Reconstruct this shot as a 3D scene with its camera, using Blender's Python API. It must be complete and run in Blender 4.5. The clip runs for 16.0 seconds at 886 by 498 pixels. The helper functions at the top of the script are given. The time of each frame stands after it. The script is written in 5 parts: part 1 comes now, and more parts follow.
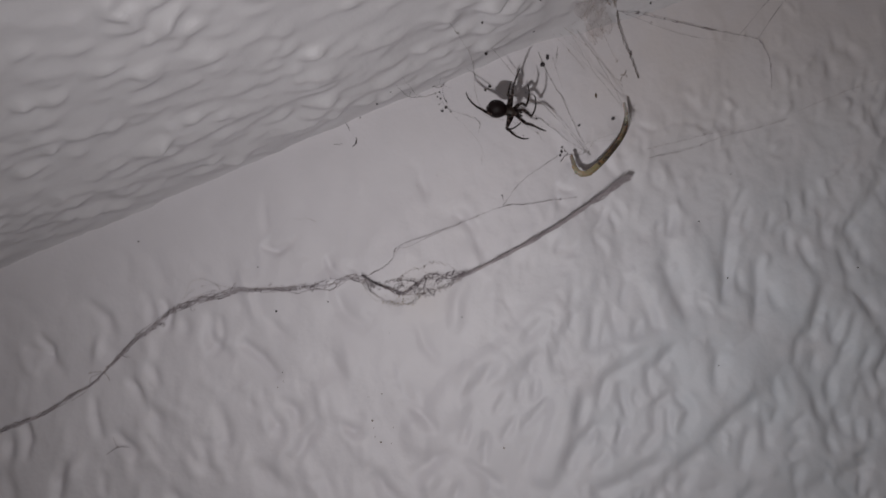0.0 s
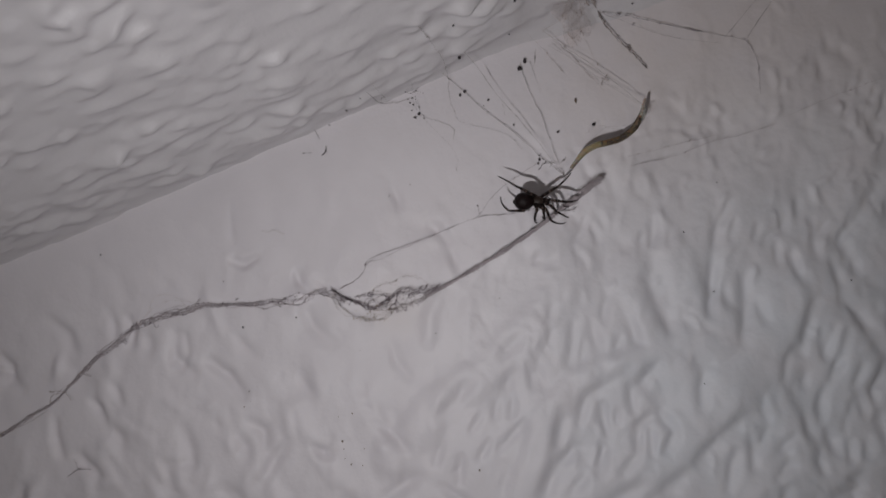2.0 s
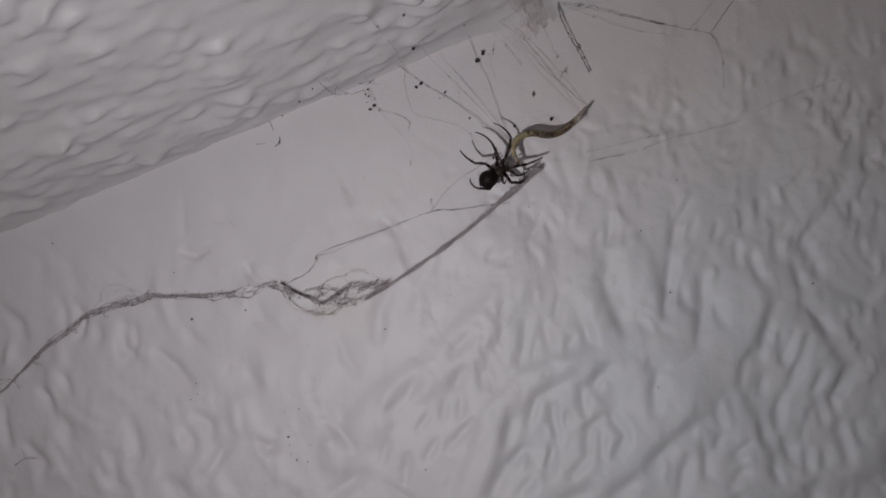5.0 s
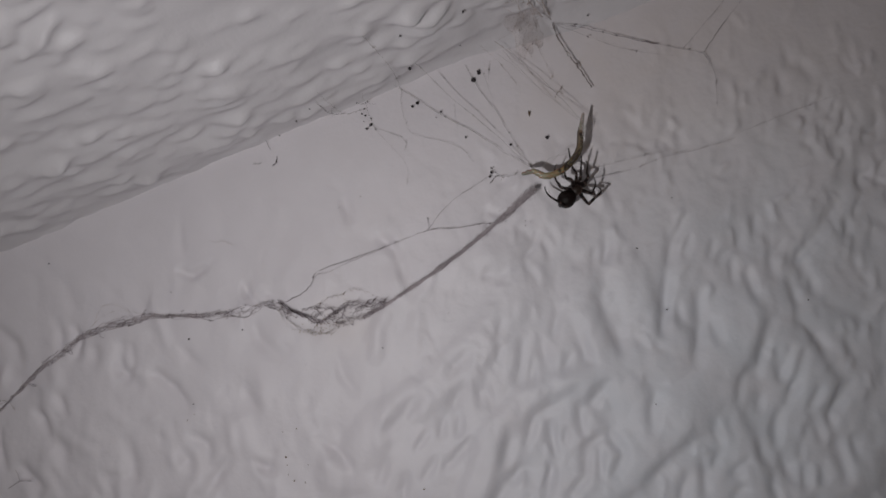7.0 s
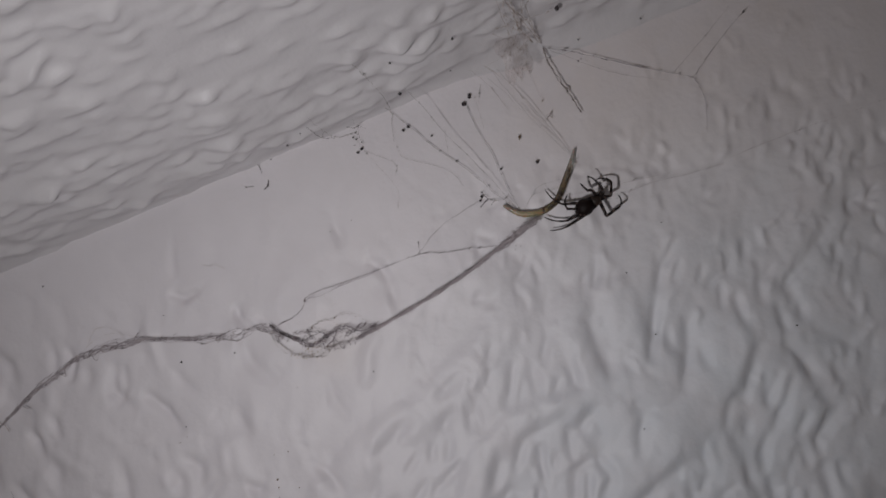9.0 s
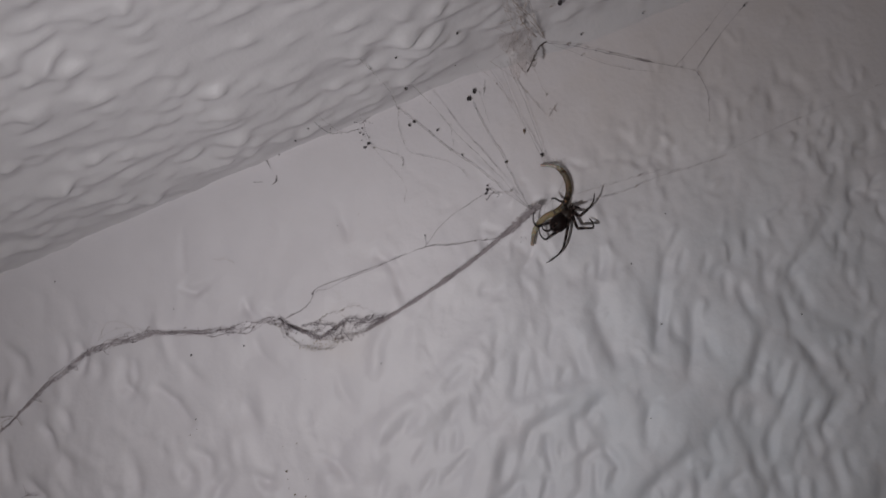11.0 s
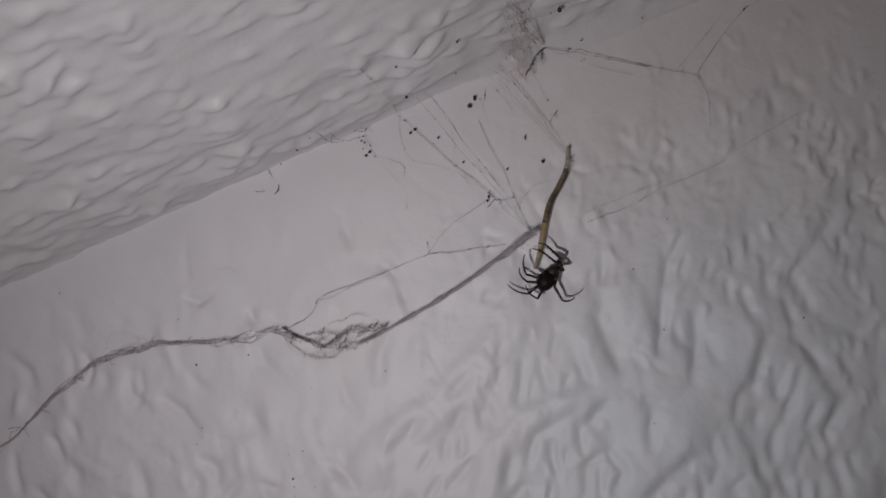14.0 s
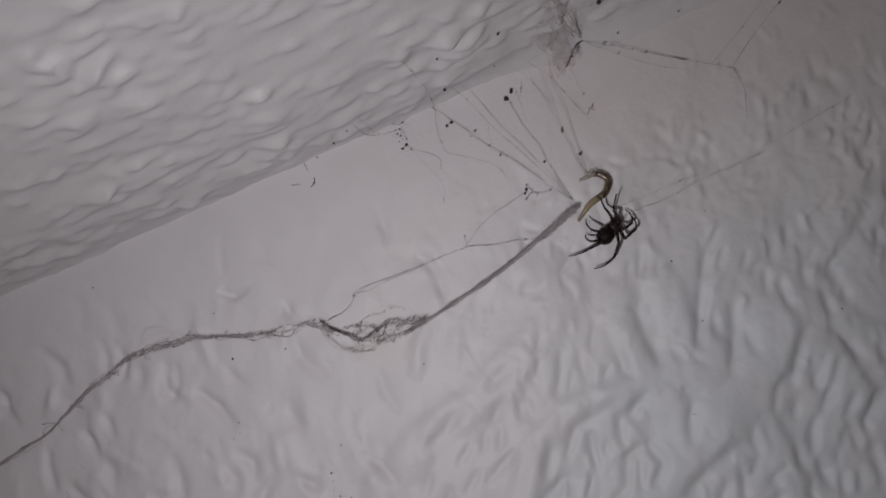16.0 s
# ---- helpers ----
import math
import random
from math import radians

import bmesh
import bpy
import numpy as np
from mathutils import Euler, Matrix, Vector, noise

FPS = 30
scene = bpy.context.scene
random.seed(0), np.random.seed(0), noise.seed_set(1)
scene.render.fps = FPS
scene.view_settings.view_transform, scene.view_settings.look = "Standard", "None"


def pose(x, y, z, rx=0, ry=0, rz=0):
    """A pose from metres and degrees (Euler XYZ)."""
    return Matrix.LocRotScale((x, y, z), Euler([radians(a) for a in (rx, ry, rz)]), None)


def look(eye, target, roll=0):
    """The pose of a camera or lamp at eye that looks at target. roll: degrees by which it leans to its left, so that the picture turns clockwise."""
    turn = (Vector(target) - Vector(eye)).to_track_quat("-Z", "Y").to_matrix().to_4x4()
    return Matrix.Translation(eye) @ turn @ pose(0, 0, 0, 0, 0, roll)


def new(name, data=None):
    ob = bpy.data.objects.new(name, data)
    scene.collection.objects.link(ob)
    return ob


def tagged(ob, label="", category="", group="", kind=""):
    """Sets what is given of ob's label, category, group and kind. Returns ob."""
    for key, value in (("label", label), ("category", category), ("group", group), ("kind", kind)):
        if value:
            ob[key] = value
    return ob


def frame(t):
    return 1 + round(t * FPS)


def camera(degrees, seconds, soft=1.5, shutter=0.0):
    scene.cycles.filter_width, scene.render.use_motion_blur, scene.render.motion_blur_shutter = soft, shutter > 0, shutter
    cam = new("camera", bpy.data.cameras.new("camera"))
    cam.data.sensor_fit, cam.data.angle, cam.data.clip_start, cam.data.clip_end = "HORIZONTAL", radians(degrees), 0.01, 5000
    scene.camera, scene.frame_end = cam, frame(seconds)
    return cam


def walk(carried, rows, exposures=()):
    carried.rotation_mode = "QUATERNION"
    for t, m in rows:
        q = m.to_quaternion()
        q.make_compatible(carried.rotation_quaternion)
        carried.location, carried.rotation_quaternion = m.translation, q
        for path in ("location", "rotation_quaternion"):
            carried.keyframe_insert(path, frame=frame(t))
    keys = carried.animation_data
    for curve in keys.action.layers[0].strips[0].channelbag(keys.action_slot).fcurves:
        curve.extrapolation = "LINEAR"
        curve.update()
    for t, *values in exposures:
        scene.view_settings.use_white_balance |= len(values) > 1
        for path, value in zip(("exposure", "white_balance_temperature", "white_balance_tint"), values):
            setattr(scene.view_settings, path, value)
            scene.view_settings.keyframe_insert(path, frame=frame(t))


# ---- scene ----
cam = camera(64.0, 16.0, soft=1.7)
# Seconds, then the eye in decimetres from the foot of the sloping ceiling, then yaw, pitch and roll in degrees.
PATH = [
    (0, 0.0003, -0.9999, -0.3391, 0.39, 6.4, -22.75),
    (0.5, 0.0238, -1.0163, -0.3105, 0.77, 5.78, -22.89),
    (1, 0.013, -0.9716, -0.321, 0.35, 6.04, -22.96),
    (1.5, 0.0164, -0.9441, -0.312, 0.64, 5.67, -22.95),
    (2, 0.0495, -0.9568, -0.3344, 0.93, 6.51, -22.94),
    (2.5, 0.0848, -0.9572, -0.3203, 1.56, 5.91, -22.94),
    (3, 0.0853, -0.9391, -0.33, 1.64, 5.82, -22.86),
    (3.5, 0.073, -0.9313, -0.3776, 1.62, 7.25, -21.25),
    (4, 0.1046, -0.9123, -0.3942, 2.44, 6.95, -21.15),
    (4.5, 0.1388, -0.9241, -0.3535, 2.52, 6.25, -21.29),
    (5, 0.1286, -0.932, -0.3679, 2.32, 6.84, -21.73),
    (7.5, 0.1281, -0.9374, -0.3535, 1.48, 7.67, -22.14),
    (8, 0.1627, -0.9488, -0.3391, 1.76, 7.49, -22.09),
    (8.5, 0.1536, -0.9461, -0.355, 1.76, 7.53, -22.02),
    (9, 0.1595, -0.9429, -0.3289, 1.95, 7.21, -22.08),
    (11.5, 0.1469, -0.9512, -0.3636, 1.96, 8.47, -22.54),
    (12, 0.1557, -0.9383, -0.3686, 2.04, 8.1, -22.7),
    (12.5, 0.1678, -0.9419, -0.338, 2.55, 7.28, -22.58),
    (13, 0.1991, -0.9369, -0.344, 2.64, 7.89, -22.8),
    (13.5, 0.1552, -0.9346, -0.372, 2.25, 8.34, -23.01),
    (14, 0.1556, -0.956, -0.3356, 2.34, 7.78, -23.07),
    (14.5, 0.1348, -0.9471, -0.3652, 1.7, 8.13, -23.19),
    (15, 0.1251, -0.9315, -0.3973, 1.62, 8.19, -23.23),
    (15.5, 0.1136, -0.9368, -0.3326, 1.84, 7.43, -23.34),
    (16, 0.0926, -0.9593, -0.3247, 1.6, 7.79, -23.34),
]
CORNER = 2.4  # height of the line where wall and sloping ceiling meet


def eye_pose(x, y, z, yaw, pitch, roll):
    return pose(x * 0.1, y * 0.1, CORNER + z * 0.1, 90 + pitch, 0, yaw) @ pose(0, 0, 0, 0, 0, roll)


walk(cam, [(t, eye_pose(*row)) for t, *row in PATH])

# ---- light ----
world = bpy.data.worlds.new("world")
scene.world = world
world.use_nodes = True
sky = world.node_tree.nodes.new("ShaderNodeTexSky")
sky.sky_type, sky.sun_disc = "NISHITA", False
sky.sun_elevation, sky.sun_rotation = radians(25), radians(200)
world.node_tree.links.new(sky.outputs[0], world.node_tree.nodes["Background"].inputs[0])
world.node_tree.nodes["Background"].inputs[1].default_value = 0.05


def area_lamp(name, eye, target, size, watts, colour, shape="DISK", spread=180):
    data = bpy.data.lights.new(name, "AREA")
    data.shape, data.size, data.energy, data.color, data.spread = shape, size, watts, colour, radians(spread)
    lamp = new(name, data)
    lamp.matrix_world = look(eye, target)
    return lamp


# the small torch that is held beside the lens, and an added soft fill lamp across the room
area_lamp("torch_light", (-0.013, -0.096, CORNER - 0.045), (0.011, 0, CORNER - 0.016), 0.0016, 0.0285, (1.0, 0.985, 1.0), spread=145)
area_lamp("room_fill_light", (0.3, -2.36, 1.75), (0.2, 0, 2.3), 1.0, 1.75, (1.0, 0.97, 0.97), "SQUARE")
scene.view_settings.exposure = 0.0


# ---- materials ----
def material(name, colour, rough=0.6, metal=0.0, vary=0.15, grain=200.0, bump=0.0, bump_scale=800.0, island=0.0, **sockets):
    """A principled material: colour with blotches and grain, fine relief, sizes in waves a metre."""
    m = bpy.data.materials.new(name)
    m.use_nodes = True
    nodes, links = m.node_tree.nodes, m.node_tree.links
    p = nodes["Principled BSDF"]
    p.inputs["Roughness"].default_value, p.inputs["Metallic"].default_value = rough, metal
    for key, value in sockets.items():
        p.inputs[key.replace("_", " ")].default_value = value
    where = nodes.new("ShaderNodeTexCoord")
    fine, broad = nodes.new("ShaderNodeTexNoise"), nodes.new("ShaderNodeTexNoise")
    fine.inputs["Scale"].default_value, broad.inputs["Scale"].default_value = grain, grain / 7
    fine.inputs["Detail"].default_value = broad.inputs["Detail"].default_value = 4
    both = nodes.new("ShaderNodeMath")
    both.operation = "ADD"
    for n, node in enumerate((fine, broad)):
        links.new(where.outputs["Object"], node.inputs["Vector"])
        links.new(node.outputs["Fac"], both.inputs[n])
    spread = nodes.new("ShaderNodeMapRange")
    spread.inputs["From Min"].default_value, spread.inputs["From Max"].default_value = 0.6, 1.4
    spread.inputs["To Min"].default_value, spread.inputs["To Max"].default_value = 1 - vary, 1 + vary
    links.new(both.outputs[0], spread.inputs["Value"])
    tint = nodes.new("ShaderNodeMix")
    tint.data_type, tint.blend_type = "RGBA", "MULTIPLY"
    tint.inputs["Factor"].default_value = 1.0
    tint.inputs["A"].default_value = (*colour, 1)
    links.new(spread.outputs[0], tint.inputs["B"])
    links.new(tint.outputs["Result"], p.inputs["Base Color"])
    m["tint"] = tint.name
    if bump:
        pits, lift = nodes.new("ShaderNodeTexNoise"), nodes.new("ShaderNodeBump")
        pits.inputs["Scale"].default_value, pits.inputs["Detail"].default_value = bump_scale, 5
        lift.inputs["Strength"].default_value, lift.inputs["Distance"].default_value = bump, 0.0002
        links.new(where.outputs["Object"], pits.inputs["Vector"])
        links.new(pits.outputs["Fac"], lift.inputs["Height"])
        links.new(lift.outputs["Normal"], p.inputs["Normal"])
    return m


def stained_or_lit(m, spots, colour):
    """Faint uneven stains, or casts of light painted in, of a colour round some places, each with its radius and
    strength, in metres.
    """
    nodes, links = m.node_tree.nodes, m.node_tree.links
    p, where, last = nodes["Principled BSDF"], nodes.new("ShaderNodeTexCoord"), nodes[m["tint"]].outputs["Result"]
    blotch = nodes.new("ShaderNodeTexNoise")
    blotch.inputs["Scale"].default_value, blotch.inputs["Detail"].default_value = 160, 6
    links.new(where.outputs["Object"], blotch.inputs["Vector"])
    for centre, radius, strength in spots:
        away, fall, uneven, mix = (nodes.new(k) for k in ("ShaderNodeVectorMath", "ShaderNodeMapRange", "ShaderNodeMath", "ShaderNodeMix"))
        away.operation, uneven.operation, mix.data_type = "DISTANCE", "MULTIPLY", "RGBA"
        away.inputs[1].default_value = centre
        fall.interpolation_type = "SMOOTHSTEP"
        fall.inputs["From Min"].default_value, fall.inputs["From Max"].default_value = 0, radius
        fall.inputs["To Min"].default_value, fall.inputs["To Max"].default_value = 2 * strength, 0
        links.new(where.outputs["Object"], away.inputs[0])
        links.new(away.outputs["Value"], fall.inputs["Value"])
        links.new(fall.outputs[0], uneven.inputs[0])
        links.new(blotch.outputs["Fac"], uneven.inputs[1])
        links.new(uneven.outputs[0], mix.inputs["Factor"])
        links.new(last, mix.inputs["A"])
        mix.inputs["B"].default_value = (*colour, 1)
        last = mix.outputs["Result"]
    m["tint"] = last.node.name
    links.new(last, p.inputs["Base Color"])


def banded(name, dark, light, period, rough=0.4):
    """Rings of two colours along the object's own x axis."""
    m = material(name, dark, rough, vary=0.2, grain=900, Specular_IOR_Level=0.15)
    nodes, links = m.node_tree.nodes, m.node_tree.links
    where, split, wave = nodes.new("ShaderNodeTexCoord"), nodes.new("ShaderNodeSeparateXYZ"), nodes.new("ShaderNodeMath")
    turn, ramp, mix = nodes.new("ShaderNodeMath"), nodes.new("ShaderNodeMapRange"), nodes.new("ShaderNodeMix")
    wave.operation, turn.operation = "MULTIPLY", "SINE"
    wave.inputs[1].default_value = 2 * math.pi / period
    links.new(where.outputs["Object"], split.inputs[0])
    links.new(split.outputs["X"], wave.inputs[0])
    links.new(wave.outputs[0], turn.inputs[0])
    links.new(turn.outputs[0], ramp.inputs["Value"])
    ramp.inputs["From Min"].default_value, ramp.inputs["From Max"].default_value = 0.45, 0.9
    mix.data_type = "RGBA"
    mix.inputs["A"].default_value, mix.inputs["B"].default_value = (*dark, 1), (*light, 1)
    links.new(ramp.outputs[0], mix.inputs["Factor"])
    links.new(mix.outputs["Result"], nodes["Principled BSDF"].inputs["Base Color"])
    return m


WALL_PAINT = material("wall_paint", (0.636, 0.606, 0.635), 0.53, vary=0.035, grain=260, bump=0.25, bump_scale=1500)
CEILING_PAINT = material("ceiling_paint", (0.592, 0.568, 0.586), 0.47, vary=0.035, grain=260, bump=0.25, bump_scale=1500)
# brown stains by the web; the two widest spots paint in warm, dimmer light
stained_or_lit(WALL_PAINT, [((0.036, 0, 2.388), 0.016, 0.09), ((0.042, 0, 2.382), 0.026, 0.06), ((-0.006, 0, 2.3725), 0.007, 0.12), ((0.052, 0, 2.393), 0.03, 0.06), ((0.015, 0, 2.392), 0.05, 0.05), ((0.066, 0, 2.384), 0.05, 0.20)], (0.50, 0.40, 0.32))
# cool cast of mixed light, painted into the lower right of the wall
stained_or_lit(WALL_PAINT, [((0.036, 0, 2.338), 0.056, 0.75), ((0.062, 0, 2.352), 0.05, 0.4)], (0.588, 0.610, 0.655))
PLAIN_PAINT = material("plain_paint", (0.62, 0.59, 0.57), 0.7, vary=0.04, grain=30)
BOARDS = material("boards", (0.25, 0.16, 0.10), 0.5, vary=0.2, grain=20)
DUST = material("dust", (0.225, 0.19, 0.205), 0.95, vary=0.35, grain=2500)
PALE_DUST = material("pale_dust", (0.45, 0.405, 0.42), 0.95, vary=0.3, grain=2500)
LOOP_DUST = material("loop_dust", (0.56, 0.52, 0.505), 0.95, vary=0.25, grain=2500)
CORD_DUST = material("cord_dust", (0.365, 0.322, 0.338), 0.95, vary=0.3, grain=2500)
DARK_DUST = material("dark_dust", (0.075, 0.058, 0.064), 0.95, vary=0.5, grain=2500)
YELLOW_DUST = material("yellow_dust", (0.40, 0.335, 0.24), 0.9, vary=0.3, grain=2500)
WHITE_SILK = material("white_silk", (0.55, 0.53, 0.51), 0.8, vary=0.2, grain=2500)
BROWN_DUST = material("brown_dust", (0.26, 0.20, 0.17), 0.95, vary=0.3, grain=2500)
STRAND_DUST = material("strand_dust", (0.15, 0.122, 0.112), 0.95, vary=0.35, grain=2500)
SILK = material("silk", (0.36, 0.335, 0.33), 0.7, vary=0.2, grain=1500)
FIBRE = material("fibre", (0.10, 0.085, 0.09), 0.8, vary=0.3, grain=1500)
FILM = material("film", (0.40, 0.29, 0.25), 0.7, vary=0.5, grain=900, Alpha=0.13)
WAD = material("wad", (0.36, 0.30, 0.27), 0.95, vary=0.3, grain=2500)
SPECK = material("speck", (0.022, 0.016, 0.018), 0.6, vary=0.4, grain=1500)
BROWN_SPECK = material("brown_speck", (0.13, 0.085, 0.05), 0.6, vary=0.4, grain=1500)
ABDOMEN = material("abdomen", (0.0085, 0.0042, 0.004), 0.5, Specular_IOR_Level=0.16, vary=0.45, grain=1300, bump=0.3, bump_scale=6000)
THORAX = material("thorax", (0.020, 0.012, 0.009), 0.5, Specular_IOR_Level=0.3, vary=0.35, grain=1300, bump=0.2, bump_scale=6000)
LEG = banded("leg", (0.008, 0.005, 0.0048), (0.080, 0.056, 0.050), 0.00095, 0.55)
# the larva's skin from its silk-wrapped head over the gut to the pale ochre tail
SKIN_TONES = [(0.0, (0.34, 0.31, 0.28)), (0.12, (0.30, 0.26, 0.21)), (0.22, (0.16, 0.115, 0.075)), (0.55, (0.17, 0.12, 0.068)), (0.68, (0.27, 0.21, 0.115)), (0.9, (0.31, 0.255, 0.17)), (1.0, (0.24, 0.20, 0.16))]


def skin_tone(s):
    n = max(1, min(len(SKIN_TONES) - 1, sum(k <= s for k, _ in SKIN_TONES)))
    (a, one), (b, two) = SKIN_TONES[n - 1], SKIN_TONES[n]
    return tuple(Vector(one).lerp(Vector(two), (s - a) / (b - a)))


SKINS = [material("larva_skin", skin_tone(n / 10), 0.24, vary=0.3, grain=1500, Subsurface_Weight=0.35, Subsurface_Scale=0.001) for n in range(11)]
STRIPE = material("stripe", (0.06, 0.04, 0.025), 0.35, vary=0.4, grain=2000)
GUT = material("gut", (0.035, 0.020, 0.013), 0.35, vary=0.5, grain=2000)


# ---- helpers of this scene ----
def place(u, v, out=0.0):
    """Millimetres along the wall, up from the corner line and out into the room, as a place in the world."""
    return Vector((u / 1000, -out / 1000, CORNER + v / 1000))


def part(name, bm, mat, parent=None, label=""):
    mesh = bpy.data.meshes.new(name)
    bm.to_mesh(mesh)
    bm.free()
    mesh.materials.append(mat)
    for face in mesh.polygons:
        face.use_smooth = True
    ob = new(name, mesh)
    ob.parent = parent
    return tagged(ob, label) if label else ob


def thing(name, label, category, m=None, group="", kind=""):
    ob = tagged(new(name), label, category, group, kind)
    ob.empty_display_size = 0.002
    if m is not None:
        ob.matrix_basis = m
    return ob


def lattice(a, b, seed):
    """Smooth gradient noise on arrays, about -1 to 1."""
    rng = np.random.RandomState(seed)
    angle = rng.rand(256, 256) * 2 * math.pi
    ia, ib = np.floor(a).astype(int), np.floor(b).astype(int)
    fa, fb = a - ia, b - ib
    wa, wb = fa**3 * (fa * (fa * 6 - 15) + 10), fb**3 * (fb * (fb * 6 - 15) + 10)

    def corner(da, db):
        g = angle[(ia + da) % 256, (ib + db) % 256]
        return np.cos(g) * (fa - da) + np.sin(g) * (fb - db)

    low = corner(0, 0) * (1 - wa) + corner(1, 0) * wa
    high = corner(0, 1) * (1 - wa) + corner(1, 1) * wa
    return 1.5 * (low * (1 - wb) + high * wb)


def smooth(x, lo, hi):
    s = np.clip((x - lo) / (hi - lo), 0, 1)
    return s * s * (3 - 2 * s)


def sheet(name, us, vs, at, mat, back):
    """A grid over us and vs at the points that at() gives, closed behind by a slab whose far corners back() gives."""
    gu, gv = np.meshgrid(us, vs, indexing="ij")
    points = np.stack(at(gu, gv), -1).reshape(-1, 3)
    nu, nv = len(us), len(vs)
    index = np.arange(nu * nv).reshape(nu, nv)
    quads = np.stack([index[:-1, :-1], index[1:, :-1], index[1:, 1:], index[:-1, 1:]], -1).reshape(-1, 4).tolist()
    ends = [index[0, 0], index[-1, 0], index[-1, -1], index[0, -1]]
    base = len(points)
    rims = [index[:, 0], index[-1, :], index[::-1, -1], index[0, ::-1]]
    for n, rim in enumerate(rims):
        quads.append([base + n, base + (n + 1) % 4, *[int(i) for i in rim[::-1]]])
    quads.append([base + 3, base + 2, base + 1, base])
    everything = points.tolist() + [list(back(*points[i])) for i in ends]
    mesh = bpy.data.meshes.new(name)
    mesh.from_pydata(everything, [], quads)
    mesh.materials.append(mat)
    for face in mesh.polygons:
        face.use_smooth = len(face.vertices) == 4 and max(face.vertices) < base
    return new(name, mesh)


# ---- the corner: wall and sloping ceiling, both papered and painted over ----
LEAN_X, LEAN_Z = math.sin(radians(22)), math.cos(radians(22))
# what stands out in the relief: width and height, then the places along its run on the surface, all in mm
WALL_BARS = [
    (3.6, 0.42, 42.2, -46.8, 36.9, -52.3, 30.8, -54.4, 24.6, -56.9, 17.9, -59.5, 10.7, -59.8),
    (2.2, 0.34, 25.1, -34.7, 24.8, -44.6, 25.6, -50.9, 25.2, -54.5),
    (1.9, 0.32, 27.8, -45.8, 20.7, -46.4, 13.4, -45.7, 7.9, -48, 4.4, -51.9, 0.4, -56.4),
    (2.4, 0.26, 19.4, -31.7, 11, -36.2, 2.6, -39.9, -5, -41.3, -13.6, -45.6), (2.2, 0.12, 47.2, -47.3, 47.5, -53.4, 47.6, -57.8),
    (1.8, 0.3, 35.6, -56.8, 35.9, -61.4, 35.9, -66.5), (2.6, 0.34, 47.8, -68.7, 41.4, -68.5, 35.7, -68.5, 29.3, -68.3),
    (2.4, 0.16, 57.1, -48.1, 51.6, -49, 46.7, -45.2), (2.2, 0.3, 34.1, -46.7, 31.2, -41, 31.5, -34.9),
    (2, 0.28, 37.4, -49.5, 31.7, -48.8, 27.8, -45.8),
]
WALL_GROOVES = [
    (0.6, -0.2, 13.8, -35.4, 12.7, -36.9), (0.6, -0.24, 12.3, -38.3, 10.9, -40.4), (0.7, -0.26, 15.4, -38.7, 12.9, -43.5),
    (0.6, -0.2, 15.7, -41.5, 14.2, -44), (0.7, -0.24, 21.1, -37.1, 19.4, -39.6), (0.6, -0.24, 20.4, -42.6, 18.8, -44.2),
    (0.8, -0.24, 17.6, -39.9, 17.2, -43.2), (0.7, -0.22, 22.4, -41.8, 22.1, -44), (0.8, -0.3, 8, -37.4, 5.2, -38.8),
    (0.9, -0.3, -0.7, -40.6, -2.9, -42, -6, -42.9), (0.8, -0.26, -11.4, -49.1, -16, -49.8), (0.6, -0.2, 8, -42, 7.3, -44),
    (0.8, -0.3, 22.9, -47.5, 20, -49.6),
]
WALL_LOOPS = [
    (0.6, -0.26, 12.6, -48.7, 11, -50.8), (0.7, -0.32, 14.8, -49.7, 13.4, -53.8, 11, -57.3), (0.5, -0.22, 16.1, -51.3, 15.6, -52.5),
    (0.6, -0.24, 19, -49, 18.1, -52), (0.7, -0.3, 19.8, -53.4, 17.8, -54.1, 16.3, -57.2, 13.8, -58.5), (0.6, -0.26, 19.2, -55.1, 18, -57.8),
    (0.7, -0.3, 21.1, -53.7, 21.8, -56.3, 19.8, -58.1), (0.6, -0.24, 4.2, -44.7, 3.2, -46.6), (0.6, -0.22, 4.2, -48, 0.1, -49.8),
    (0.5, -0.2, 1.9, -44.2, 1.1, -45.8), (0.6, -0.22, 8.8, -57.4, 6.9, -58.2), (0.9, -0.32, 9.4, -53.7, 6.4, -54.5, 3.5, -57.1),
]
WALL_FURROWS = [
    (0.8, -0.28, 35.6, -38.9, 32.6, -44.2), (0.6, -0.22, 35.7, -41.2, 35.2, -44.1), (0.8, -0.28, 38.7, -41.6, 37.4, -45, 34.6, -49.1),
    (0.7, -0.24, 38.9, -45.6, 38.5, -47.8), (0.6, -0.22, 44.4, -39.1, 43.4, -41.6), (0.7, -0.28, 45.5, -41.3, 45.2, -44),
    (0.6, -0.2, 42.8, -38.3, 44.7, -37.7), (0.7, -0.22, 49.9, -38.4, 48.4, -42.6), (0.7, -0.24, 49.9, -44.5, 49.5, -47.4),
    (0.7, -0.2, 52.7, -41.5, 51.9, -43.1), (0.7, -0.24, 52.7, -44.5, 52.2, -46.6), (0.7, -0.24, 44.6, -51.9, 43.6, -54.7),
    (0.9, -0.17, 50.5, -51.2, 49.8, -54.6, 50.4, -57.3), (0.8, -0.2, 53.3, -48.8, 56, -51.6),
]
